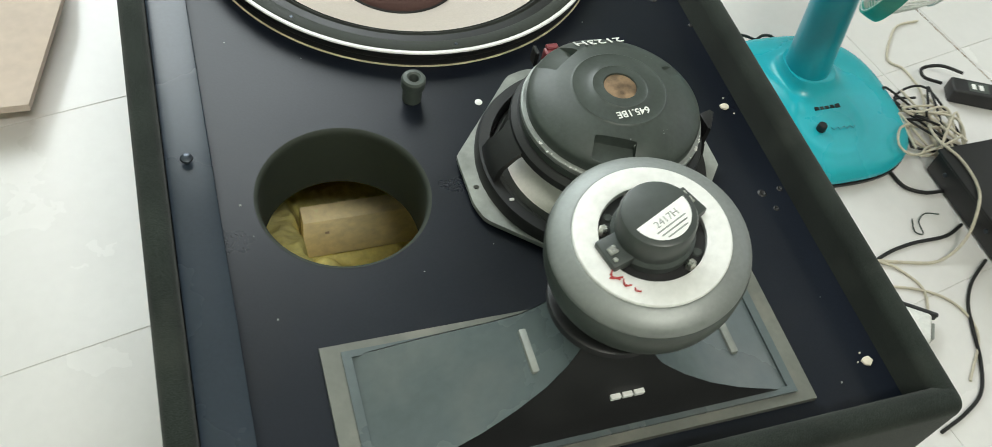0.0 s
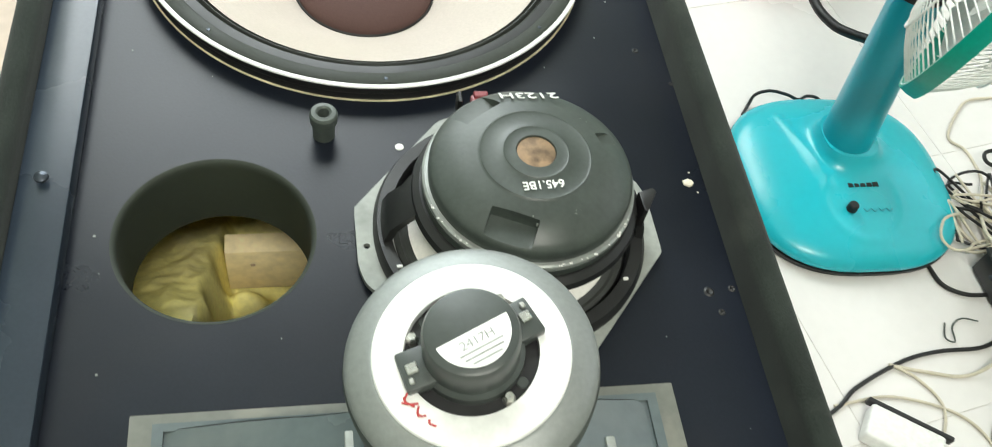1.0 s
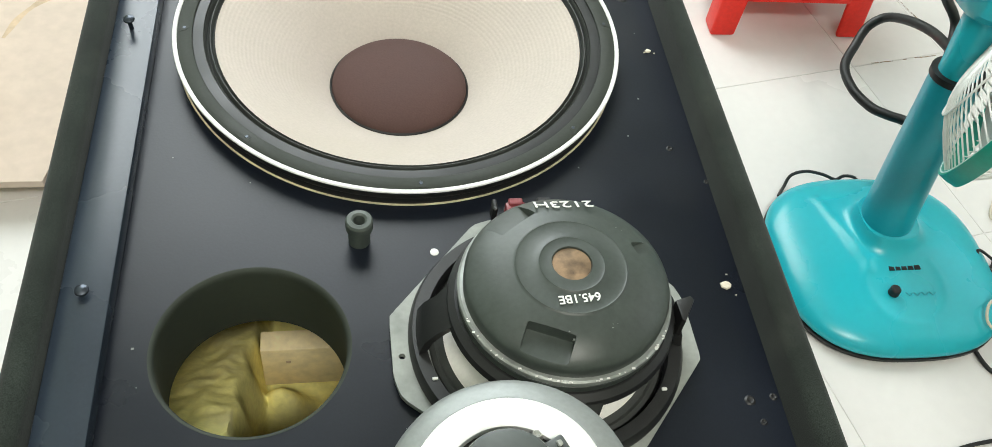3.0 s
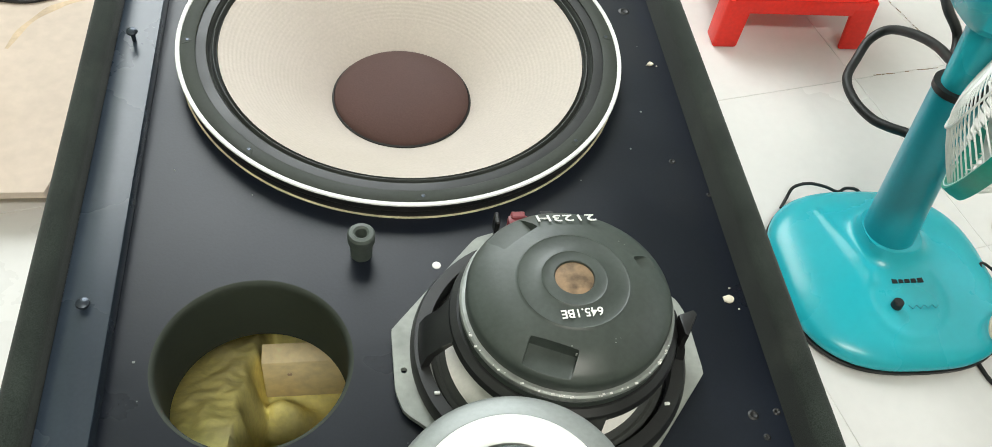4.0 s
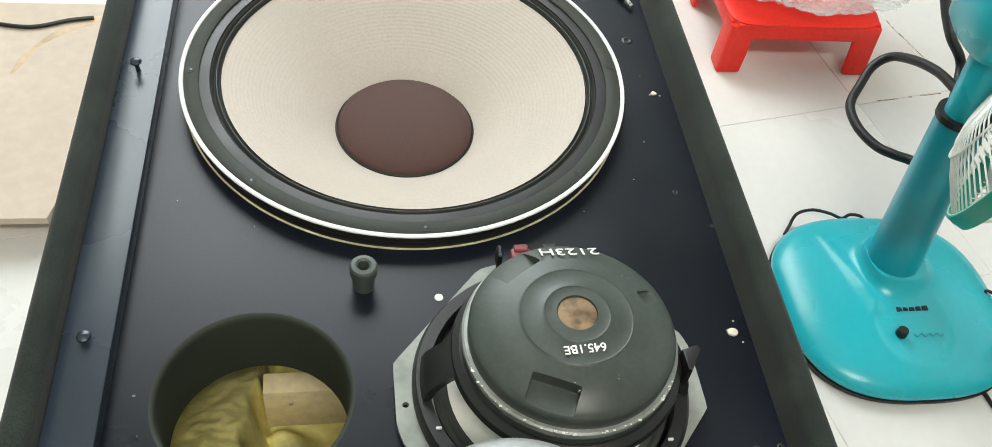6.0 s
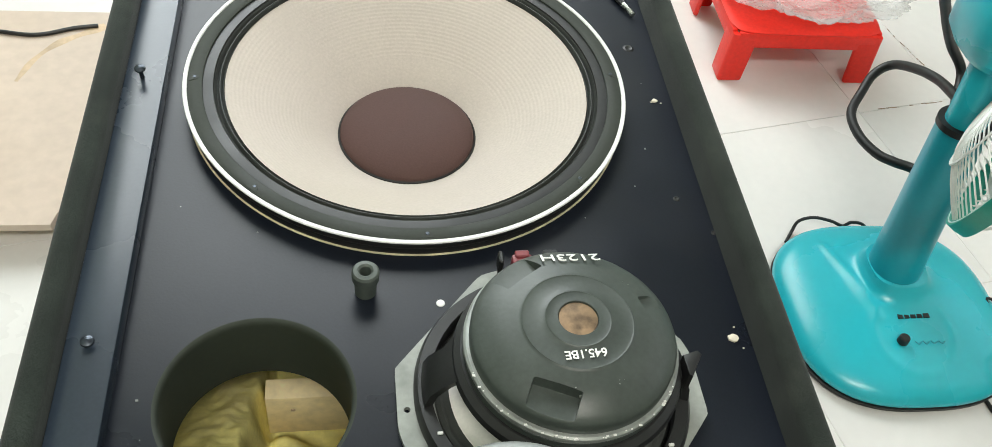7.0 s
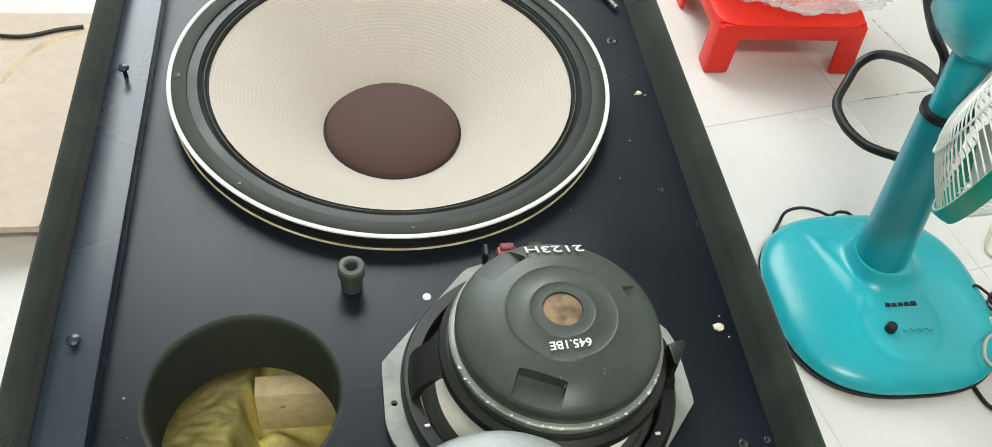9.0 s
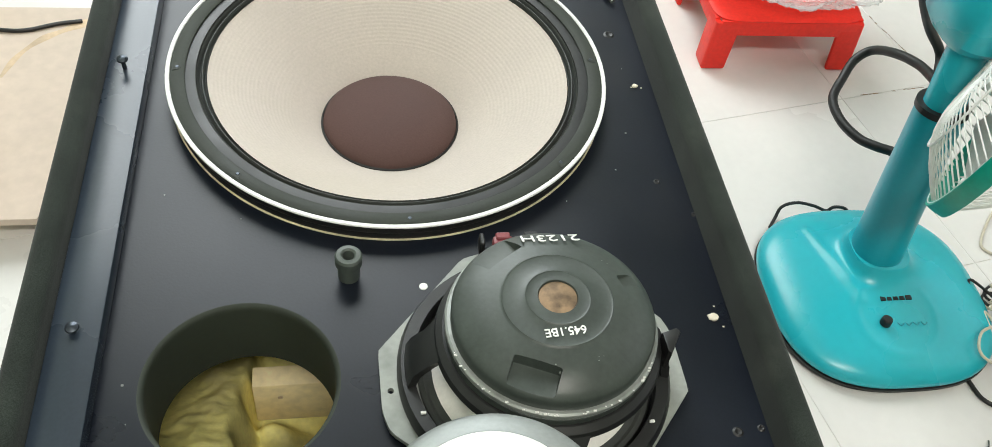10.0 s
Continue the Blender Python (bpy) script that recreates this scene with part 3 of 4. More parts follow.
part("throat_flange", lathe([(0, 0.119), (0.044, 0.119), (0.046, 0.121), (0.046, 0.127), (0.044, 0.128), (0, 0.128)], 48), "black_plastic", horn)

drv = thing("compression_driver", 0.0290, -0.5850, BZ + 0.1285, "round silver-rimmed compression driver with black cap, on the horn", "loudspeaker driver", rot=(3.0, -7.5, 0))
part("magnet_pot", lathe([(0, 0.0005), (0.044, 0.0005), (0.050, 0.004), (0.060, 0.016), (0.0675, 0.030), (0.0700, 0.042), (0.0704, 0.0560), (0.0690, 0.0592), (0, 0.0592)], 96), "magnet", drv, "black rounded magnet housing")
part("rim", lathe([(0.062, 0.0590), (0.0690, 0.0593), (0.0694, 0.0612), (0.0684, 0.0640), (0.0655, 0.0668), (0.0600, 0.0698), (0.0552, 0.0716), (0.0538, 0.0720), (0.048, 0.070)], 120), "alu", drv, "satin silver rim")
part("plate", lathe([(0.0536, 0.0712), (0.0534, 0.0730), (0.0526, 0.0738), (0.0372, 0.0748), (0.0362, 0.0745), (0.0360, 0.0690), (0.034, 0.0685)], 120), "alu_white", drv, "bright machined plate ring")
part("recess", lathe([(0.0361, 0.0700), (0, 0.0700)], 64), "black_plastic", drv)
cap = part("cap", lathe([(0.0285, 0.0702), (0.0285, 0.0760), (0.0262, 0.0790), (0.0258, 0.0960), (0.0245, 0.0990), (0.0225, 0.1000), (0, 0.1000)], 72), "cap_black", drv, "raised black cap")
half = [(0.0205 * math.cos(radians(23 + a)), 0.0205 * math.sin(radians(23 + a))) for a in range(-180, 1, 9)]
part("label", prism(half, 0.1001, 0.1005), "label", cap, "half-round white paper label", smooth=False)
writing("type_number", "2417H", 0.0072, pose(0.0025, -0.0055, 0.10055, 0, 0, 23), cap, "steel", 0.0001)
for j, w in enumerate((0.0125, 0.0110, 0.0085)):
    bar = part("label_mark", box(-w, w, -0.0005, 0.0005, 0.1005, 0.1007), "steel", cap)
    bar.matrix_local = pose(0.0042 + 0.0012 * j, -0.0098 - 0.0028 * j, 0, 0, 0, 23)
for ang in (195, 24):
    bm = box(0.022, 0.0395, -0.0115, 0.0115, 0.0705, 0.0800, 0.0016, 2)
    t = part("terminal_block", bm, "cap_black", drv, "black terminal block")
    t.matrix_local = pose(0, 0, 0, 0, 0, ang)
    part("contact", box(0.0300, 0.0365, -0.0030, 0.0030, 0.0800, 0.0818, 0.0006, 1), "screw", t)
    part("contact", box(0.0340, 0.0370, 0.0050, 0.0085, 0.0800, 0.0815, 0.0006, 1), "screw", t)
for ang, r in ((160, 0.0325), (-60, 0.0325), (57, 0.0340)):
    part("screw", lathe([(0, 0.0770), (0.0022, 0.0772), (0.0030, 0.0760), (0.0036, 0.0745), (0.0036, 0.0702)], 6, centre=(r * math.cos(radians(ang)), r * math.sin(radians(ang)), 0)), "screw", drv)
for ang in (138, -38):
    part("rivet", lathe([(0, 0.0712), (0.0028, 0.0712), (0.0034, 0.0702)], 16, centre=(0.0315 * math.cos(radians(ang)), 0.0315 * math.sin(radians(ang)), 0)), "cap_black", drv)
bm = bmesh.new()
for k, (a0, a1, r0, r1) in enumerate(((-152, -146, 0.0395, 0.045), (-148, -141, 0.046, 0.040), (-150, -143, 0.0435, 0.0425), (-138, -133, 0.041, 0.045), (-134, -131, 0.0440, 0.0425), (-126, -123, 0.0435, 0.0450))):
    tube([(r * math.cos(radians(a)), r * math.sin(radians(a)), 0.0750) for a, r in ((a0, r0), ((a0 + a1) / 2, (r0 + r1) / 2 + 0.001), (a1 + 1.5 * (k % 3), r1))], 0.00060, 6, 3, bm=bm)
part("marker_writing", bm, "red_ink", drv, "scrawled red marker strokes")

# ---------------- small things on the baffle ----------------
bob = thing("rubber_spacer", -0.0508, -0.2665, BZ, "grey-green rubber spacer tube standing on the baffle", "spacer")
part("sleeve", lathe([(0.0095, 0.0004), (0.0098, 0.015), (0.0100, 0.0178), (0.0118, 0.0192), (0.0120, 0.0280), (0.0105, 0.0302), (0.0070, 0.0306), (0.0052, 0.0290), (0.0050, 0.0090), (0, 0.0090)], 40), "grey_rubber", bob)


def screw(x, y, z, up, lean, name="wood_screw", material="dark_screw"):
    s = thing(name, x, y, z, "dark round-head screw standing half driven in the batten", "screw", "screws in the batten", rot=(lean, 0, 0))
    part("head", lathe([(0, up), (0.003, up - 0.0003), (0.0052, up - 0.0016), (0.0056, up - 0.003), (0.0050, up - 0.0034), (0, up - 0.0034)], 20), material, s)
    part("shank", lathe([(0.0021, up - 0.0034), (0.0023, 0.0), (0.0018, -0.003)], 12), material, s)


screw(-0.269, -0.327, BZ + 0.019, 0.0085, 4)
screw(-0.270, -0.005, BZ + 0.019, 0.016, 8)
screw(-0.269, -0.62, BZ + 0.019, 0.0085, 0)
screw(-0.269, 0.30, BZ + 0.019, 0.010, 0)

rnd = random.Random(4)


def chip(x, y, r, label="torn pale wood fibres round a screw hole in the baffle", n=7, material="splinter"):
    c = thing("splintered_hole", x, y, BZ, label, "screw hole", "screw holes in the baffle")
    bm = bmesh.new()
    poly = [((r * rnd.uniform(0.5, 1.15)) * math.cos(2 * math.pi * k / n), (r * rnd.uniform(0.5, 1.15)) * math.sin(2 * math.pi * k / n)) for k in range(n)]
    prism(poly, 0.0003, 0.0022, 0.0006, bm=bm)
    part("splinter", bm, material, c)
    for _ in range(2):
        a, d = rnd.uniform(0, 6.28), rnd.uniform(r * 1.0, r * 2.1)
        part("crumb", box(d * math.cos(a) - 0.0009, d * math.cos(a) + 0.0009, d * math.sin(a) - 0.0007, d * math.sin(a) + 0.0007, 0.0002, 0.0013, 0.0003, 1), material, c)


plug = thing("hole_plug", 0.0145, -0.2815, BZ, "round pale wooden plug in a screw hole in the baffle", "plug")
part("dowel", lathe([(0, 0.0013), (0.0026, 0.0012), (0.0037, 0.0008), (0.0039, 0.0002)], 18), "label", plug)
chip(0.2735, -0.3285, 0.0062)
chip(0.269, -0.0155, 0.0036)
chip(0.272, -0.634, 0.0060)
chip(0.150, -0.470, 0.0022)
for x, y, r in ((0.2580, 0.0765, 0.0042), (0.2600, -0.160, 0.0022), (0.2870, -0.205, 0.0018), (0.262, -0.442, 0.0030), (0.268, -0.462, 0.0020), (0.283, -0.44, 0.0022)):
    h = thing("screw_hole", x, y, BZ, "small empty screw hole in the black baffle", "screw hole", "screw holes in the baffle")
    part("crater", lathe([(0.0001, 0.0002), (r * 0.6, 0.0003), (r, 0.0010), (r * 1.3, 0.0006), (r * 1.6, 0.0001)], 14), "rubber", h)
rod = thing("cable_end", 0.240, 0.205, BZ, "short black cable with a bare silver tip on the baffle", "cable")
part("sheath", tube([(-0.06, 0.115, 0.004), (-0.02, 0.05, 0.0042), (0.006, 0.001, 0.0045), (0.0255, -0.0505, 0.0055)], 0.0036, 10), "rubber", rod)
part("tip", tube([(0.0255, -0.0505, 0.0058), (0.0300, -0.0610, 0.0060), (0.0345, -0.0700, 0.0045)], 0.0030, 10), "screw", rod)
part("second_core", tube([(-0.05, 0.12, 0.003), (-0.009, 0.05, 0.0035), (0.012, 0.004, 0.0035), (0.0275, -0.045, 0.0035)], 0.0026, 8), "wire", rod)

bm = bmesh.new()
for _ in range(48):
    x, y, s = rnd.uniform(-0.24, 0.28), rnd.uniform(-0.66, 0.35), rnd.uniform(0.0003, 0.0009)
    if math.hypot(x, y) < 0.235 or math.hypot(x - PORT[0], y - PORT[1]) < 0.082 or math.hypot(x - MID[0], y - MID[1]) < 0.14 or (abs(x - HORN[0]) < 0.2 and abs(y - HORN[1]) < 0.07):
        continue
    box(x - s, x + s * rnd.uniform(0.5, 1.6), y - s, y + s, BZ + 0.0001, BZ + 0.0006, bm=bm)
tagged(part("dust_specks", bm, "cast_grey", smooth=False), "pale dust specks scattered over the black baffle", "dust", kind="stuff")

# ---------------- fan ----------------
FX, FY = 0.752, -0.008
fan = thing("stand_fan", FX, FY, 0, "turquoise plastic pedestal fan with white wire guard, standing on the tiles", "fan")


def sup(hx, hy, n, k, e=2.7):
    a = 2 * math.pi * k / n
    c, s = math.cos(a), math.sin(a)
    return math.copysign(abs(c) ** (2 / e), c) * hx, math.copysign(abs(s) ** (2 / e), s) * hy


def stacked(rows, n=96, e=2.7, cap_ends=True):
    bm = bmesh.new()
    rings = [[bm.verts.new((ox + x, oy + y, z)) for x, y in (sup(hx, hy, n, k, e) for k in range(n))] for z, hx, hy, ox, oy in rows]
    for a, b in zip(rings, rings[1:]):
        for k in range(n):
            bm.faces.new((a[k], a[(k + 1) % n], b[(k + 1) % n], b[k]))
    if cap_ends:
        bm.faces.new(rings[0][::-1])
        bm.faces.new(rings[-1])
    return bm


BASE = [(0.0100, 0.1665, 0.1600, -0.020, -0.010), (0.0160, 0.1700, 0.1630, -0.020, -0.010), (0.0240, 0.1685, 0.1615, -0.020, -0.010), (0.0330, 0.1610, 0.1540, -0.020, -0.009),
        (0.0410, 0.1480, 0.1410, -0.019, -0.006), (0.0475, 0.1290, 0.1220, -0.017, -0.001), (0.0530, 0.1060, 0.1010, -0.014, 0.007), (0.0585, 0.0820, 0.0800, -0.012, 0.014),
        (0.0650, 0.0620, 0.0620, -0.014, 0.018), (0.0740, 0.0500, 0.0500, -0.020, 0.022), (0.0880, 0.0420, 0.0420, -0.026, 0.024)]
part("foot_rim", stacked([(0.000, 0.1665, 0.1600, -0.020, -0.010), (0.006, 0.1710, 0.1640, -0.020, -0.010), (0.0115, 0.1710, 0.1640, -0.020, -0.010)]), "rubber", fan, "black rubber foot rim")
PANEL = [(-0.024 + 0.060 * math.cos(a), -0.077 + 0.060 * math.sin(a)) for a in (2 * math.pi * k / 72 for k in range(72))]
CREASE = [tuple(p)[:2] for p in smooth_path([(-0.102, 0.092, 0), (-0.094, 0.050, 0), (-0.085, 0.016, 0), (-0.077, -0.020, 0), (-0.070, -0.048, 0)], 6)]
sizes = smooth_path([(z, hx, hy) for z, hx, hy, _, _ in BASE], 7)
shifts = smooth_path([(ox, oy, 0) for _, _, _, ox, oy in BASE], 7)
bm = stacked([(*q, d.x, d.y) for q, d in zip(sizes, shifts)], 224)
for v in bm.verts:
    if 0.040 < v.co.z < 0.066:
        lip = min((v.co.x - x) ** 2 + (v.co.y - y) ** 2 for x, y in PANEL)
        fold = min((v.co.x - x) ** 2 + (v.co.y - y) ** 2 for x, y in CREASE)
        v.co.z += 0.0013 * math.exp(-lip / 0.0065 ** 2) + 0.0022 * math.exp(-fold / 0.0075 ** 2)
part("base", bm, "teal", fan, "glossy domed turquoise base with a soft ridge and a round switch panel", angle=60)
LEAN_X, LEAN_Y = -0.040, 0.10


def on_column(h):
    return (-0.028 + LEAN_X * (h - 0.07), 0.022 + LEAN_Y * (h - 0.07), h)


col = part("column", tube([on_column(h) for h in (0.070, 0.15, 0.25, 0.345)], lambda t: 0.0385 - 0.006 * t, 40, 4), "teal_dark", fan, "smooth turquoise column")
part("collar", tube([on_column(h) for h in (0.341, 0.346, 0.350)], 0.0345, 36, 3), "rubber", fan, "black clamp collar")
part("inner_pole", tube([on_column(h) for h in (0.35, 0.42, 0.47)], 0.026, 32, 3), "teal", fan)
bx = on_column(0.49)
part("motor_housing", stacked([(0.44, 0.050, 0.052, bx[0] + 0.015, bx[1] + 0.015), (0.455, 0.060, 0.066, bx[0] + 0.015, bx[1] + 0.015), (0.52, 0.064, 0.072, bx[0] + 0.015, bx[1] + 0.015), (0.56, 0.058, 0.066, bx[0] + 0.015, bx[1] + 0.015), (0.575, 0.045, 0.05, bx[0] + 0.015, bx[1] + 0.015)], 48, 3), "teal", fan, "turquoise motor housing")
part("switch_knob", lathe([(0, 0.012), (0.006, 0.0118), (0.0075, 0.010), (0.0080, 0.0), (0, 0)], 24, centre=(-0.048, -0.0885, 0.0545)), "rubber", fan, "small black switch knob")
for k, (x0, w) in enumerate(((-0.043, 0.008), (-0.033, 0.007), (-0.024, 0.008), (-0.014, 0.008), (-0.004, 0.009))):
    part("logo_bar", box(x0, x0 + w, -0.0545, -0.0435, 0.0575, 0.0628 + 0.0002 * k, 0.0003, 1), "rubber", fan)
for k in range(4):
    part("dial_mark", tube([(-0.030 + 0.012 * k, -0.090, 0.0572), (-0.026 + 0.012 * k, -0.0955, 0.0568), (-0.021 + 0.012 * k, -0.0915, 0.0572)], 0.0008, 6, 4), "teal_dark", fan)

# wire guard: two bowls of wires joined by a green ring
G = Matrix.Translation((-0.009, -0.046, 0.450)) @ Matrix.Rotation(radians(-46.5), 4, "Z") @ Matrix.Rotation(radians(101), 4, "Y")
GR = 0.172
guard = part("guard_ring", lathe([(GR - 0.003, -0.011), (GR + 0.004, -0.011), (GR + 0.005, 0), (GR + 0.004, 0.011), (GR - 0.003, 0.011), (GR - 0.004, 0), (GR - 0.003, -0.011)], 96), "green", fan, "green plastic joining ring")
guard.matrix_local = G
for s in (1, -1):
    bm = bmesh.new()
    n = 84
    for k in range(n):
        a = 2 * math.pi * k / n
        c, q = math.cos(a), math.sin(a)
        sw = 0.25
        line = []
        for j in range(9):
            t = j / 8
            r = GR * (1 - 0.80 * t)
            h = s * (0.004 + 0.062 * math.sin(min(1, t * 1.5) * math.pi / 2))
            aa = a + sw * t * s
            line.append((r * math.cos(aa), r * math.sin(aa), h))
        tube(line, 0.0011, 5, 1, bm=bm, smoothed=False)
    for rr, hh in ((0.172, 0.010), (0.120, 0.055), (0.036, 0.066)):
        tube([(rr * math.cos(2 * math.pi * k / 64), rr * math.sin(2 * math.pi * k / 64), s * hh) for k in range(64)], 0.0016, 6, bm=bm, closed=True)
    w = part("wire_guard", bm, "wire", fan, "white coated wire guard")
    w.matrix_local = G
    w["kind"] = "stuff"
hub = part("hub", lathe([(0, 0.045), (0.025, 0.043), (0.032, 0.035), (0.034, -0.055), (0, -0.06)], 40), "wire", fan)
hub.matrix_local = G
for k in range(3):
    bm = bmesh.new()
    rows = []
    for j in range(7):
        t = j / 6
        r = 0.030 + 0.115 * t
        rows.append([bm.verts.new((r * math.cos(a), r * math.sin(a), z)) for a, z in ((2.094 * k - 0.32 - 0.18 * t, 0.022), (2.094 * k, 0.004), (2.094 * k + 0.38 + 0.1 * t, -0.022))])
    for a, b in zip(rows, rows[1:]):
        for j in (0, 1):
            bm.faces.new((a[j], a[j + 1], b[j + 1], b[j]))
    bmesh.ops.solidify(bm, geom=list(bm.faces), thickness=0.002)
    bl = part("blade", bm, "wire", fan, "pale plastic blade", angle=60)
    bl.matrix_local = G
LOOP = [(0.783, 0.149, 0.29), (0.802, 0.225, 0.26), (0.8, 0.282, 0.235), (0.793, 0.327, 0.205), (0.77, 0.328, 0.185), (0.746, 0.303, 0.168), (0.72, 0.267, 0.156), (0.719, 0.223, 0.15), (0.733, 0.183, 0.15), (0.751, 0.159, 0.155), (0.771, 0.14, 0.16), (0.784, 0.100, 0.17)]
part("power_lead", tube([(x - FX, y - FY, z) for x, y, z in LOOP], 0.0075, 12, 10), "rubber", fan, "thick black lead looped behind the column")
LEAD = [(0.792, 0.160, 0.27), (0.815, 0.210, 0.29), (0.783, 0.217, 0.33), (0.751, 0.205, 0.37), (0.721, 0.189, 0.41), (0.691, 0.172, 0.45)]
part("upper_lead", tube([(x - FX, y - FY, z) for x, y, z in LEAD], 0.0072, 12, 8), "rubber", fan)

# ---------------- red stool and the bag on it ----------------
stool = thing("plastic_stool", 0.760, 0.640, 0, "low red plastic stool standing on the tiles", "stool", rot=(0, 0, -1))
SH = 0.114
part("seat", stacked([(SH - 0.010, 0.142, 0.115, 0, 0), (SH - 0.004, 0.145, 0.118, 0, 0), (SH, 0.138, 0.111, 0, 0)], 64, 7), "red_plastic", stool, "flat red seat")
for sx, sy in ((-1, -1), (1, -1), (1, 1), (-1, 1)):
    bm = bmesh.new()
    lo = [(0.148, 0.120), (0.100, 0.120), (0.102, 0.112), (0.136, 0.112), (0.140, 0.075), (0.148, 0.075)]
    hi = [(0.143, 0.116), (0.093, 0.116), (0.095, 0.108), (0.133, 0.108), (0.135, 0.068), (0.143, 0.068)]
    a = [bm.verts.new((sx * x, sy * y, 0)) for x, y in lo]
    b = [bm.verts.new((sx * x, sy * y, SH - 0.010)) for x, y in hi]
    for k in range(6):
        bm.faces.new((a[k], a[(k + 1) % 6], b[(k + 1) % 6], b[k]))
    bm.faces.new(a)
    bm.faces.new(b)
    bmesh.ops.bevel(bm, geom=[e for e in bm.edges if a[0] in e.verts or a[1] in e.verts or a[5] in e.verts], offset=0.006, segments=3, affect="EDGES", profile=0.5)
    part("leg", bm, "red_plastic", stool, "tapered angled red leg")
for s in (-1, 1):
    part("apron", box(-0.132, 0.132, min(s * 0.1065, s * 0.1165), max(s * 0.1065, s * 0.1165), SH - 0.037, SH - 0.006, 0.002, 2), "red_plastic", stool)
    part("apron", box(min(s * 0.1335, s * 0.1435), max(s * 0.1335, s * 0.1435), -0.104, 0.104, SH - 0.037, SH - 0.006, 0.002, 2), "red_plastic", stool)
bag = thing("plastic_bag", 0.800, 0.640, SH, "crumpled clear plastic bag lying on the red stool", "plastic bag")
bm = bmesh.new()
bmesh.ops.create_icosphere(bm, subdivisions=6, radius=1)
for v in bm.verts:
    d = v.co.normalized()
    k = 1 + 0.22 * noise.noise(d * 2.2) + 0.16 * abs(noise.noise(d * 5 + Vector((3, 1, 2)))) + 0.10 * abs(noise.noise(d * 11)) + 0.04 * abs(noise.noise(d * 26))
    v.co = Vector((d.x * 0.175 * k, d.y * 0.118 * k, 0.045 + d.z * 0.042 * k))
    v.co.z = max(v.co.z, 0.0015 if -0.17 < v.co.x < 0.11 and abs(v.co.y) < 0.106 else v.co.z - 0.02)
part("film", bm, "film", bag, angle=25)

# ---------------- plywood board and its lead ----------------
board = thing("plywood_board", -0.4785, 0.1405, 0, "pale stained plywood sheet lying on two battens on the floor", "plywood sheet", rot=(0, 0, 0))
part("sheet", prism([(-0.50, 0), (0, 0), (0.058, 0.243), (0.062, 0.482), (-0.50, 0.482)], 0.043, 0.055, 0.0008), "ply", board, "pale plywood face with brown stains", smooth=False)
for y in (0.06, 0.40):
    part("batten", box(-0.49, -0.03, y, y + 0.035, 0.0, 0.0429, 0.001, 1), "pine", board)
bm = tube([(0.006, 0.444, 0.0551), (-0.030, 0.420, 0.0551), (-0.064, 0.394, 0.0551), (-0.092, 0.352, 0.0551), (-0.108, 0.300, 0.0551)], lambda t: 0.0085 * (1 - 0.55 * t) * (1 + 0.25 * math.sin(17 * t)), 10)
for v in bm.verts:
    v.co.z = 0.0550 + (v.co.z - 0.0551) * 0.05 + 0.0002
part("glue_stain", bm, "stain", board, "brown streak of dried glue")
lead = thing("black_lead", -0.594, 0.56, 0.055, "thin black lead lying across the plywood", "cable")
part("lead", tube([(-0.40, 0.04, 0.0036), (-0.2, 0.02, 0.0036), (-0.06, 0.004, 0.0036), (0.015, -0.006, 0.0036), (0.072, 0.013, 0.0036), (0.110, 0.021, 0.0036)], 0.0034, 10), "rubber", lead)

# ---------------- cables and adapters beside the cabinet ----------------
def cable(name, pts, r, material, label):
    c = thing(name, pts[0][0], pts[0][1], 0, label, "cable")
    part("lead", tube([(x - pts[0][0], y - pts[0][1], max(z, r + 0.0005)) for x, y, z in pts], r, 8), material, c)


cable("fan_cord", [(0.620, 0.130, 0.004), (0.635, 0.149, 0.004), (0.645, 0.159, 0.02), (0.668, 0.16, 0.028), (0.697, 0.156, 0.024), (0.72, 0.152, 0.016), (0.731, 0.152, 0.024), (0.75, 0.153, 0.02), (0.765, 0.15, 0.01), (0.785, 0.14, 0.004)], 0.0026, "rubber", "thin black cord behind the fan's base")
cable("black_lead", [(0.45, -0.46, 0.003), (0.597, -0.382, 0.003), (0.640, -0.352, 0.003), (0.721, -0.318, 0.003), (0.783, -0.306, 0.003), (0.850, -0.304, 0.003), (0.890, -0.290, 0.006)], 0.0030, "rubber", "black lead trailing over the white tiles")
cable("black_lead", [(0.650, -0.60, 0.003), (0.700, -0.584, 0.003), (0.745, -0.560, 0.003), (0.775, -0.515, 0.003), (0.795, -0.465, 0.003), (0.814, -0.424, 0.003), (0.845, -0.390, 0.003), (0.890, -0.360, 0.006)], 0.0028, "rubber", "thin black lead bending over the white tiles")
cable("yellowed_lead", [(0.60, -0.375, 0.003), (0.69, -0.368, 0.003), (0.78, -0.405, 0.003), (0.80, -0.47, 0.003), (0.74, -0.54, 0.003)], 0.0021, "beige_wire", "thin yellowed wire curling on the tiles")
cable("yellowed_lead", [(0.705, -0.325, 0.006), (0.735, -0.345, 0.003), (0.755, -0.385, 0.003), (0.735, -0.430, 0.003), (0.70, -0.46, 0.003)], 0.0021, "beige_wire", "thin yellowed wire curling on the tiles")
cable("yellowed_lead", [(0.70, -0.322, 0.004), (0.75, -0.335, 0.003), (0.81, -0.345, 0.004), (0.865, -0.325, 0.02), (0.889, -0.290, 0.058), (0.912, -0.25, 0.058), (0.915, -0.20, 0.058), (0.905, -0.15, 0.052), (0.93, -0.10, 0.03)], 0.0026, "beige_wire", "yellowed wire running over the black unit into a tangle")
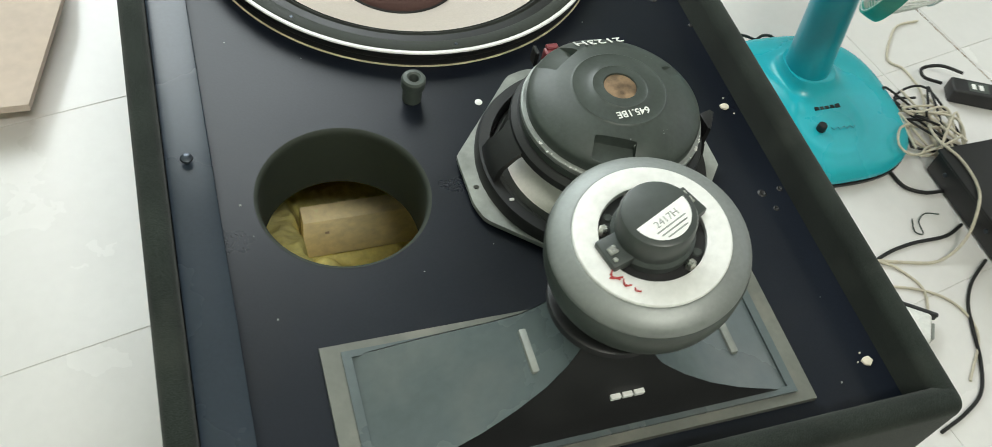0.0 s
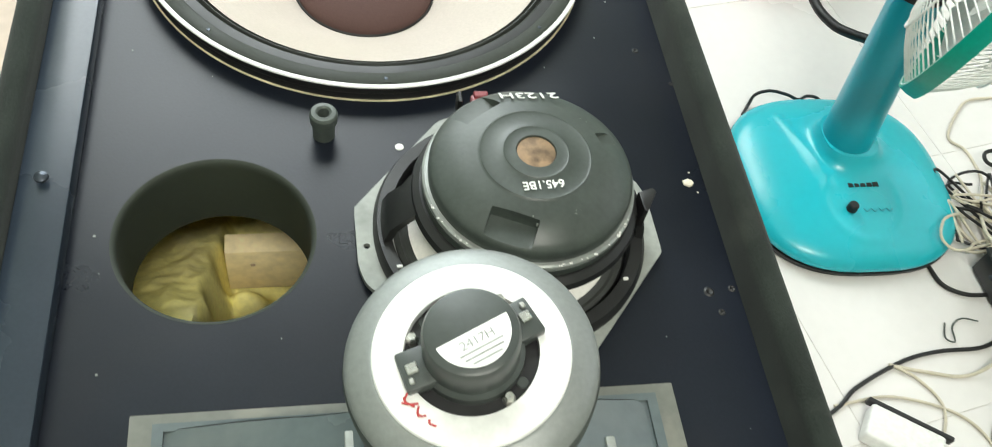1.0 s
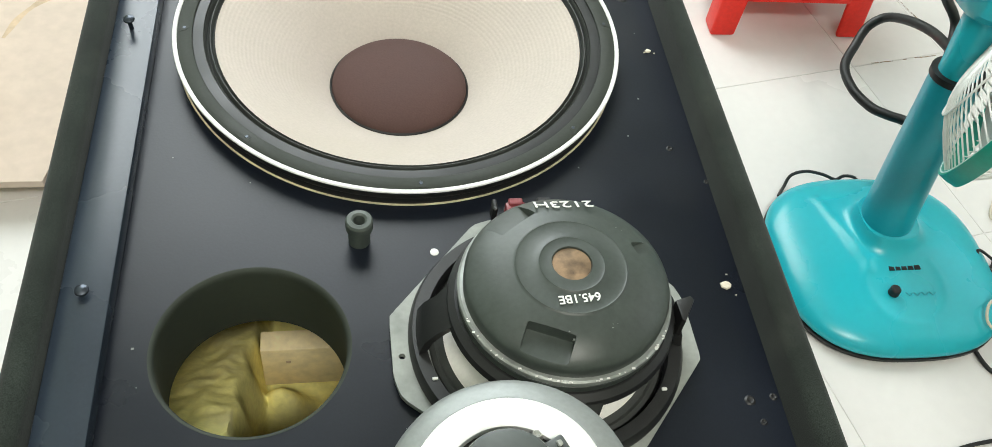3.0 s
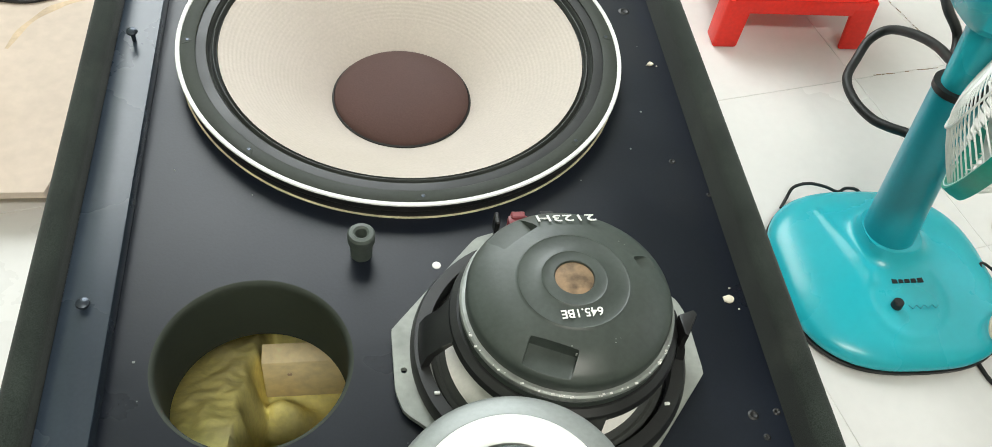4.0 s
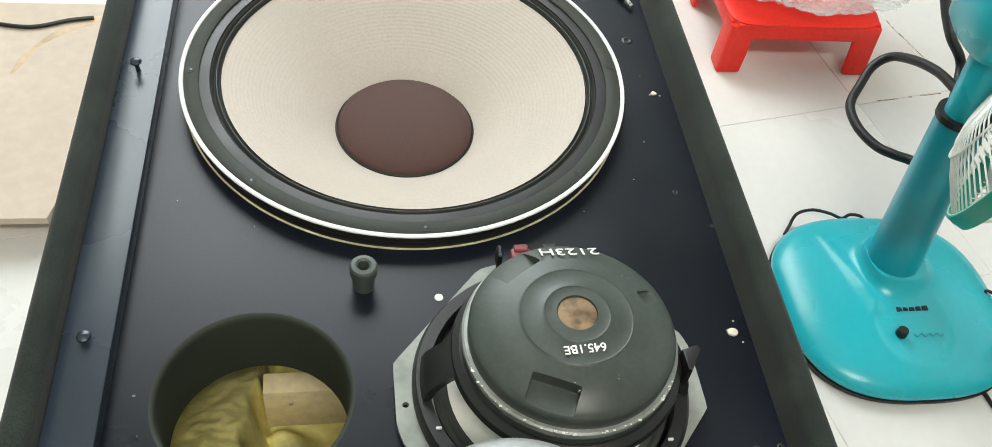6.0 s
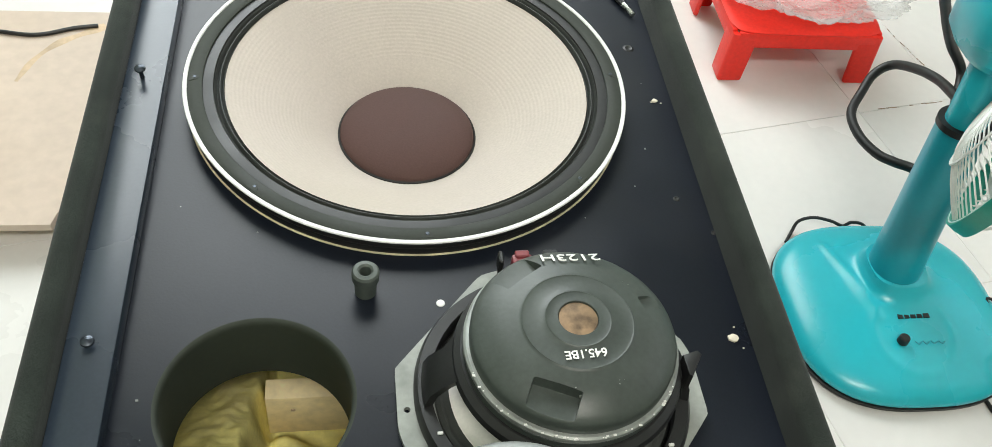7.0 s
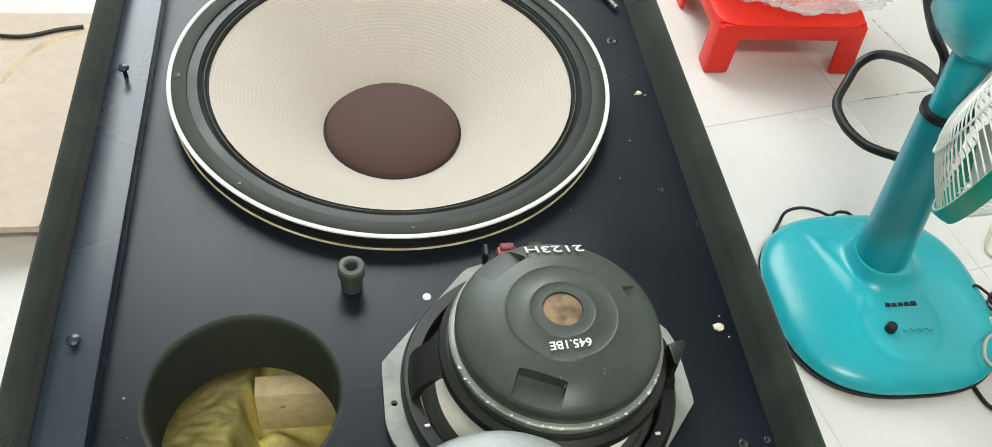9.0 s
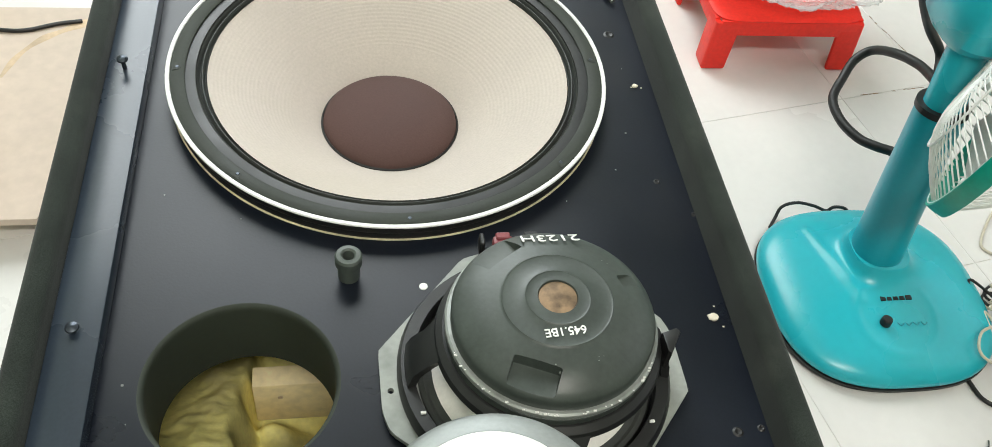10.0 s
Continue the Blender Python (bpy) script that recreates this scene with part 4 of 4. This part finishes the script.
cable("yellowed_lead", [(1.093, 0.167, 0.003), (1.045, 0.161, 0.003), (1.012, 0.135, 0.003), (0.97, 0.08, 0.003), (0.987, 0.055, 0.003), (0.992, 0.03, 0.003), (0.99, -0.007, 0.004), (0.965, -0.05, 0.012), (0.93, -0.09, 0.02)], 0.0023, "beige_wire", "yellowed wire wandering into a tangle on the floor")
rnd2 = random.Random(11)
for k in range(9):
    p = [(0.935 + rnd2.uniform(-0.055, 0.06), -0.092 + rnd2.uniform(-0.070, 0.075), rnd2.uniform(0.004, 0.045)) for _ in range(7)]
    cable("tangled_lead", p, rnd2.choice((0.0022, 0.0030)), "beige_wire" if k % 3 else "rubber", "tangled yellowed lead in a heap beside the fan" if k % 3 else "tangled black lead in a heap beside the fan")
cable("thin_grey_wire", [(0.812, -0.262, 0.003), (0.803, -0.285, 0.003), (0.815, -0.292, 0.003), (0.82, -0.27, 0.004), (0.84, -0.257, 0.004), (0.865, -0.262, 0.003)], 0.0012, "grey_rubber", "thin grey wire twisted in a small loop")
cable("black_lead", [(0.826, -0.167, 0.004), (0.835, -0.200, 0.004), (0.865, -0.218, 0.004), (0.905, -0.222, 0.006)], 0.0032, "rubber", "black lead from under the fan's base")
cable("yellowed_lead", [(0.90, -0.10, 0.030), (0.872, -0.108, 0.050), (0.842, -0.122, 0.056), (0.832, -0.146, 0.048), (0.848, -0.162, 0.040), (0.876, -0.160, 0.034), (0.905, -0.142, 0.020), (0.935, -0.13, 0.010)], 0.0022, "beige_wire", "yellowed wire looped over the edge of the fan base")
unit = thing("electronic_unit", 1.025, -0.318, 0, "flat black metal electronic unit under a tangle of leads", "electronic unit", rot=(0, 0, 2))
part("case", box(-0.125, 0.125, -0.150, 0.150, 0.004, 0.048, 0.003, 2), "black_plastic", unit)
part("lid", box(-0.128, 0.128, -0.153, 0.153, 0.0482, 0.054, 0.002, 2), "black_plastic", unit, "folded black lid")
for y in (-0.115, 0.0, 0.115):
    part("screw", lathe([(0, 0.0022), (0.003, 0.0020), (0.0042, 0.0008), (0.0042, -0.001)], 12), "dark_screw", unit).matrix_local = pose(-0.1254, y, 0.030, 0, -90, 0)
for x in (-0.105, 0.105):
    for y in (-0.13, 0.13):
        part("foot", lathe([(0, 0), (0.010, 0), (0.011, 0.0045), (0, 0.0045)], 16, centre=(x, y, 0)), "rubber", unit)
ad2 = thing("power_adapter", 1.088, -0.040, 0, "small black adapter with a white label on the tiles", "power adapter", rot=(0, 0, -24))
part("case", box(-0.055, 0.055, -0.019, 0.019, 0.0, 0.030, 0.004, 3), "black_plastic", ad2)
part("rating_label", box(-0.026, 0.012, -0.012, 0.012, 0.0301, 0.0305), "grey_rubber", ad2)
for k in range(2):
    part("label_bar", box(-0.020 + 0.014 * k, -0.012 + 0.014 * k, -0.006, 0.007, 0.0306, 0.0308), "label", ad2)
cable("black_lead", [(1.035, 0.0, 0.012), (1.00, 0.012, 0.02), (1.005, 0.03, 0.024), (1.04, 0.025, 0.03), (1.07, 0.0, 0.032)], 0.0032, "rubber", "short black lead looped over a small adapter")
br = thing("white_adapter", 0.672, -0.428, 0, "white plug adapter with a black edge lying by the cabinet", "power adapter", rot=(0, 0, -34))
part("case", box(-0.050, 0.050, -0.028, 0.022, 0.0, 0.026, 0.005, 3), "wire", br)
part("black_edge", box(-0.056, 0.060, 0.0225, 0.029, 0.010, 0.024, 0.002, 2), "black_plastic", br)
part("plug_face", box(0.052, 0.0560, -0.018, 0.010, 0.005, 0.021, 0.001, 1), "cast_grey", br)

# ---------------- floor tiles ----------------
TH = radians(11.5)
us = [0.935 - 0.4 * k for k in range(11)][::-1] + [1.138 + 0.4 * k for k in range(7)]
vs = [0.257 + 0.4 * k for k in range(-11, 7)]
shapes = {}
for ua, ub in zip(us, us[1:]):
    for va, vb in zip(vs, vs[1:]):
        u, v = (ua + ub) / 2, (va + vb) / 2
        x, y = u * math.cos(TH) - v * math.sin(TH), u * math.sin(TH) + v * math.cos(TH)
        if not (X0 + 0.12 < x < X1 - 0.12 and Y0 + 0.12 < y < Y1 - 0.12):
            continue
        key = round(ub - ua, 3)
        if key not in shapes:
            w = (ub - ua) / 2 - 0.0005
            t = part("tile", box(-w, w, -0.1995, 0.1995, -0.006, 0.0, 0.0006, 1), "tile", floor, smooth=False)
            shapes[key] = t.data
        else:
            t = new("tile", shapes[key])
            t.parent = floor
        t.matrix_local = pose(x, y, 0, 0, 0, math.degrees(TH))

dirt = bmesh.new()
rnd3 = random.Random(5)
for (xa, ya), (xb, yb), n in (((1.020, 0.690), (1.085, 0.470), 34), ((0.905, 0.448), (1.040, 0.470), 20), ((1.112, 0.200), (1.193, -0.170), 130)):
    for k in range(n):
        t = (k + rnd3.uniform(0, 1)) / n
        if rnd3.random() < 0.25:
            continue
        x, y, s, w = xa + (xb - xa) * t + rnd3.uniform(-0.0008, 0.0008), ya + (yb - ya) * t + rnd3.uniform(-0.0008, 0.0008), rnd3.uniform(0.002, 0.005), rnd3.uniform(0.0005, 0.0013)
        d = Vector((xb - xa, yb - ya)).normalized()
        q = Vector((-d.y, d.x))
        prism([tuple(Vector((x, y)) + d * s * i + q * w * j) for i, j in ((-1, -0.6), (1, -1), (1, 0.7), (-1, 1))], 0.0001, 0.0005, bm=dirt)
grime = part("joint_grime", dirt, "copper", floor, "brown grime along a tile joint", smooth=False)
grime["kind"] = "stuff"
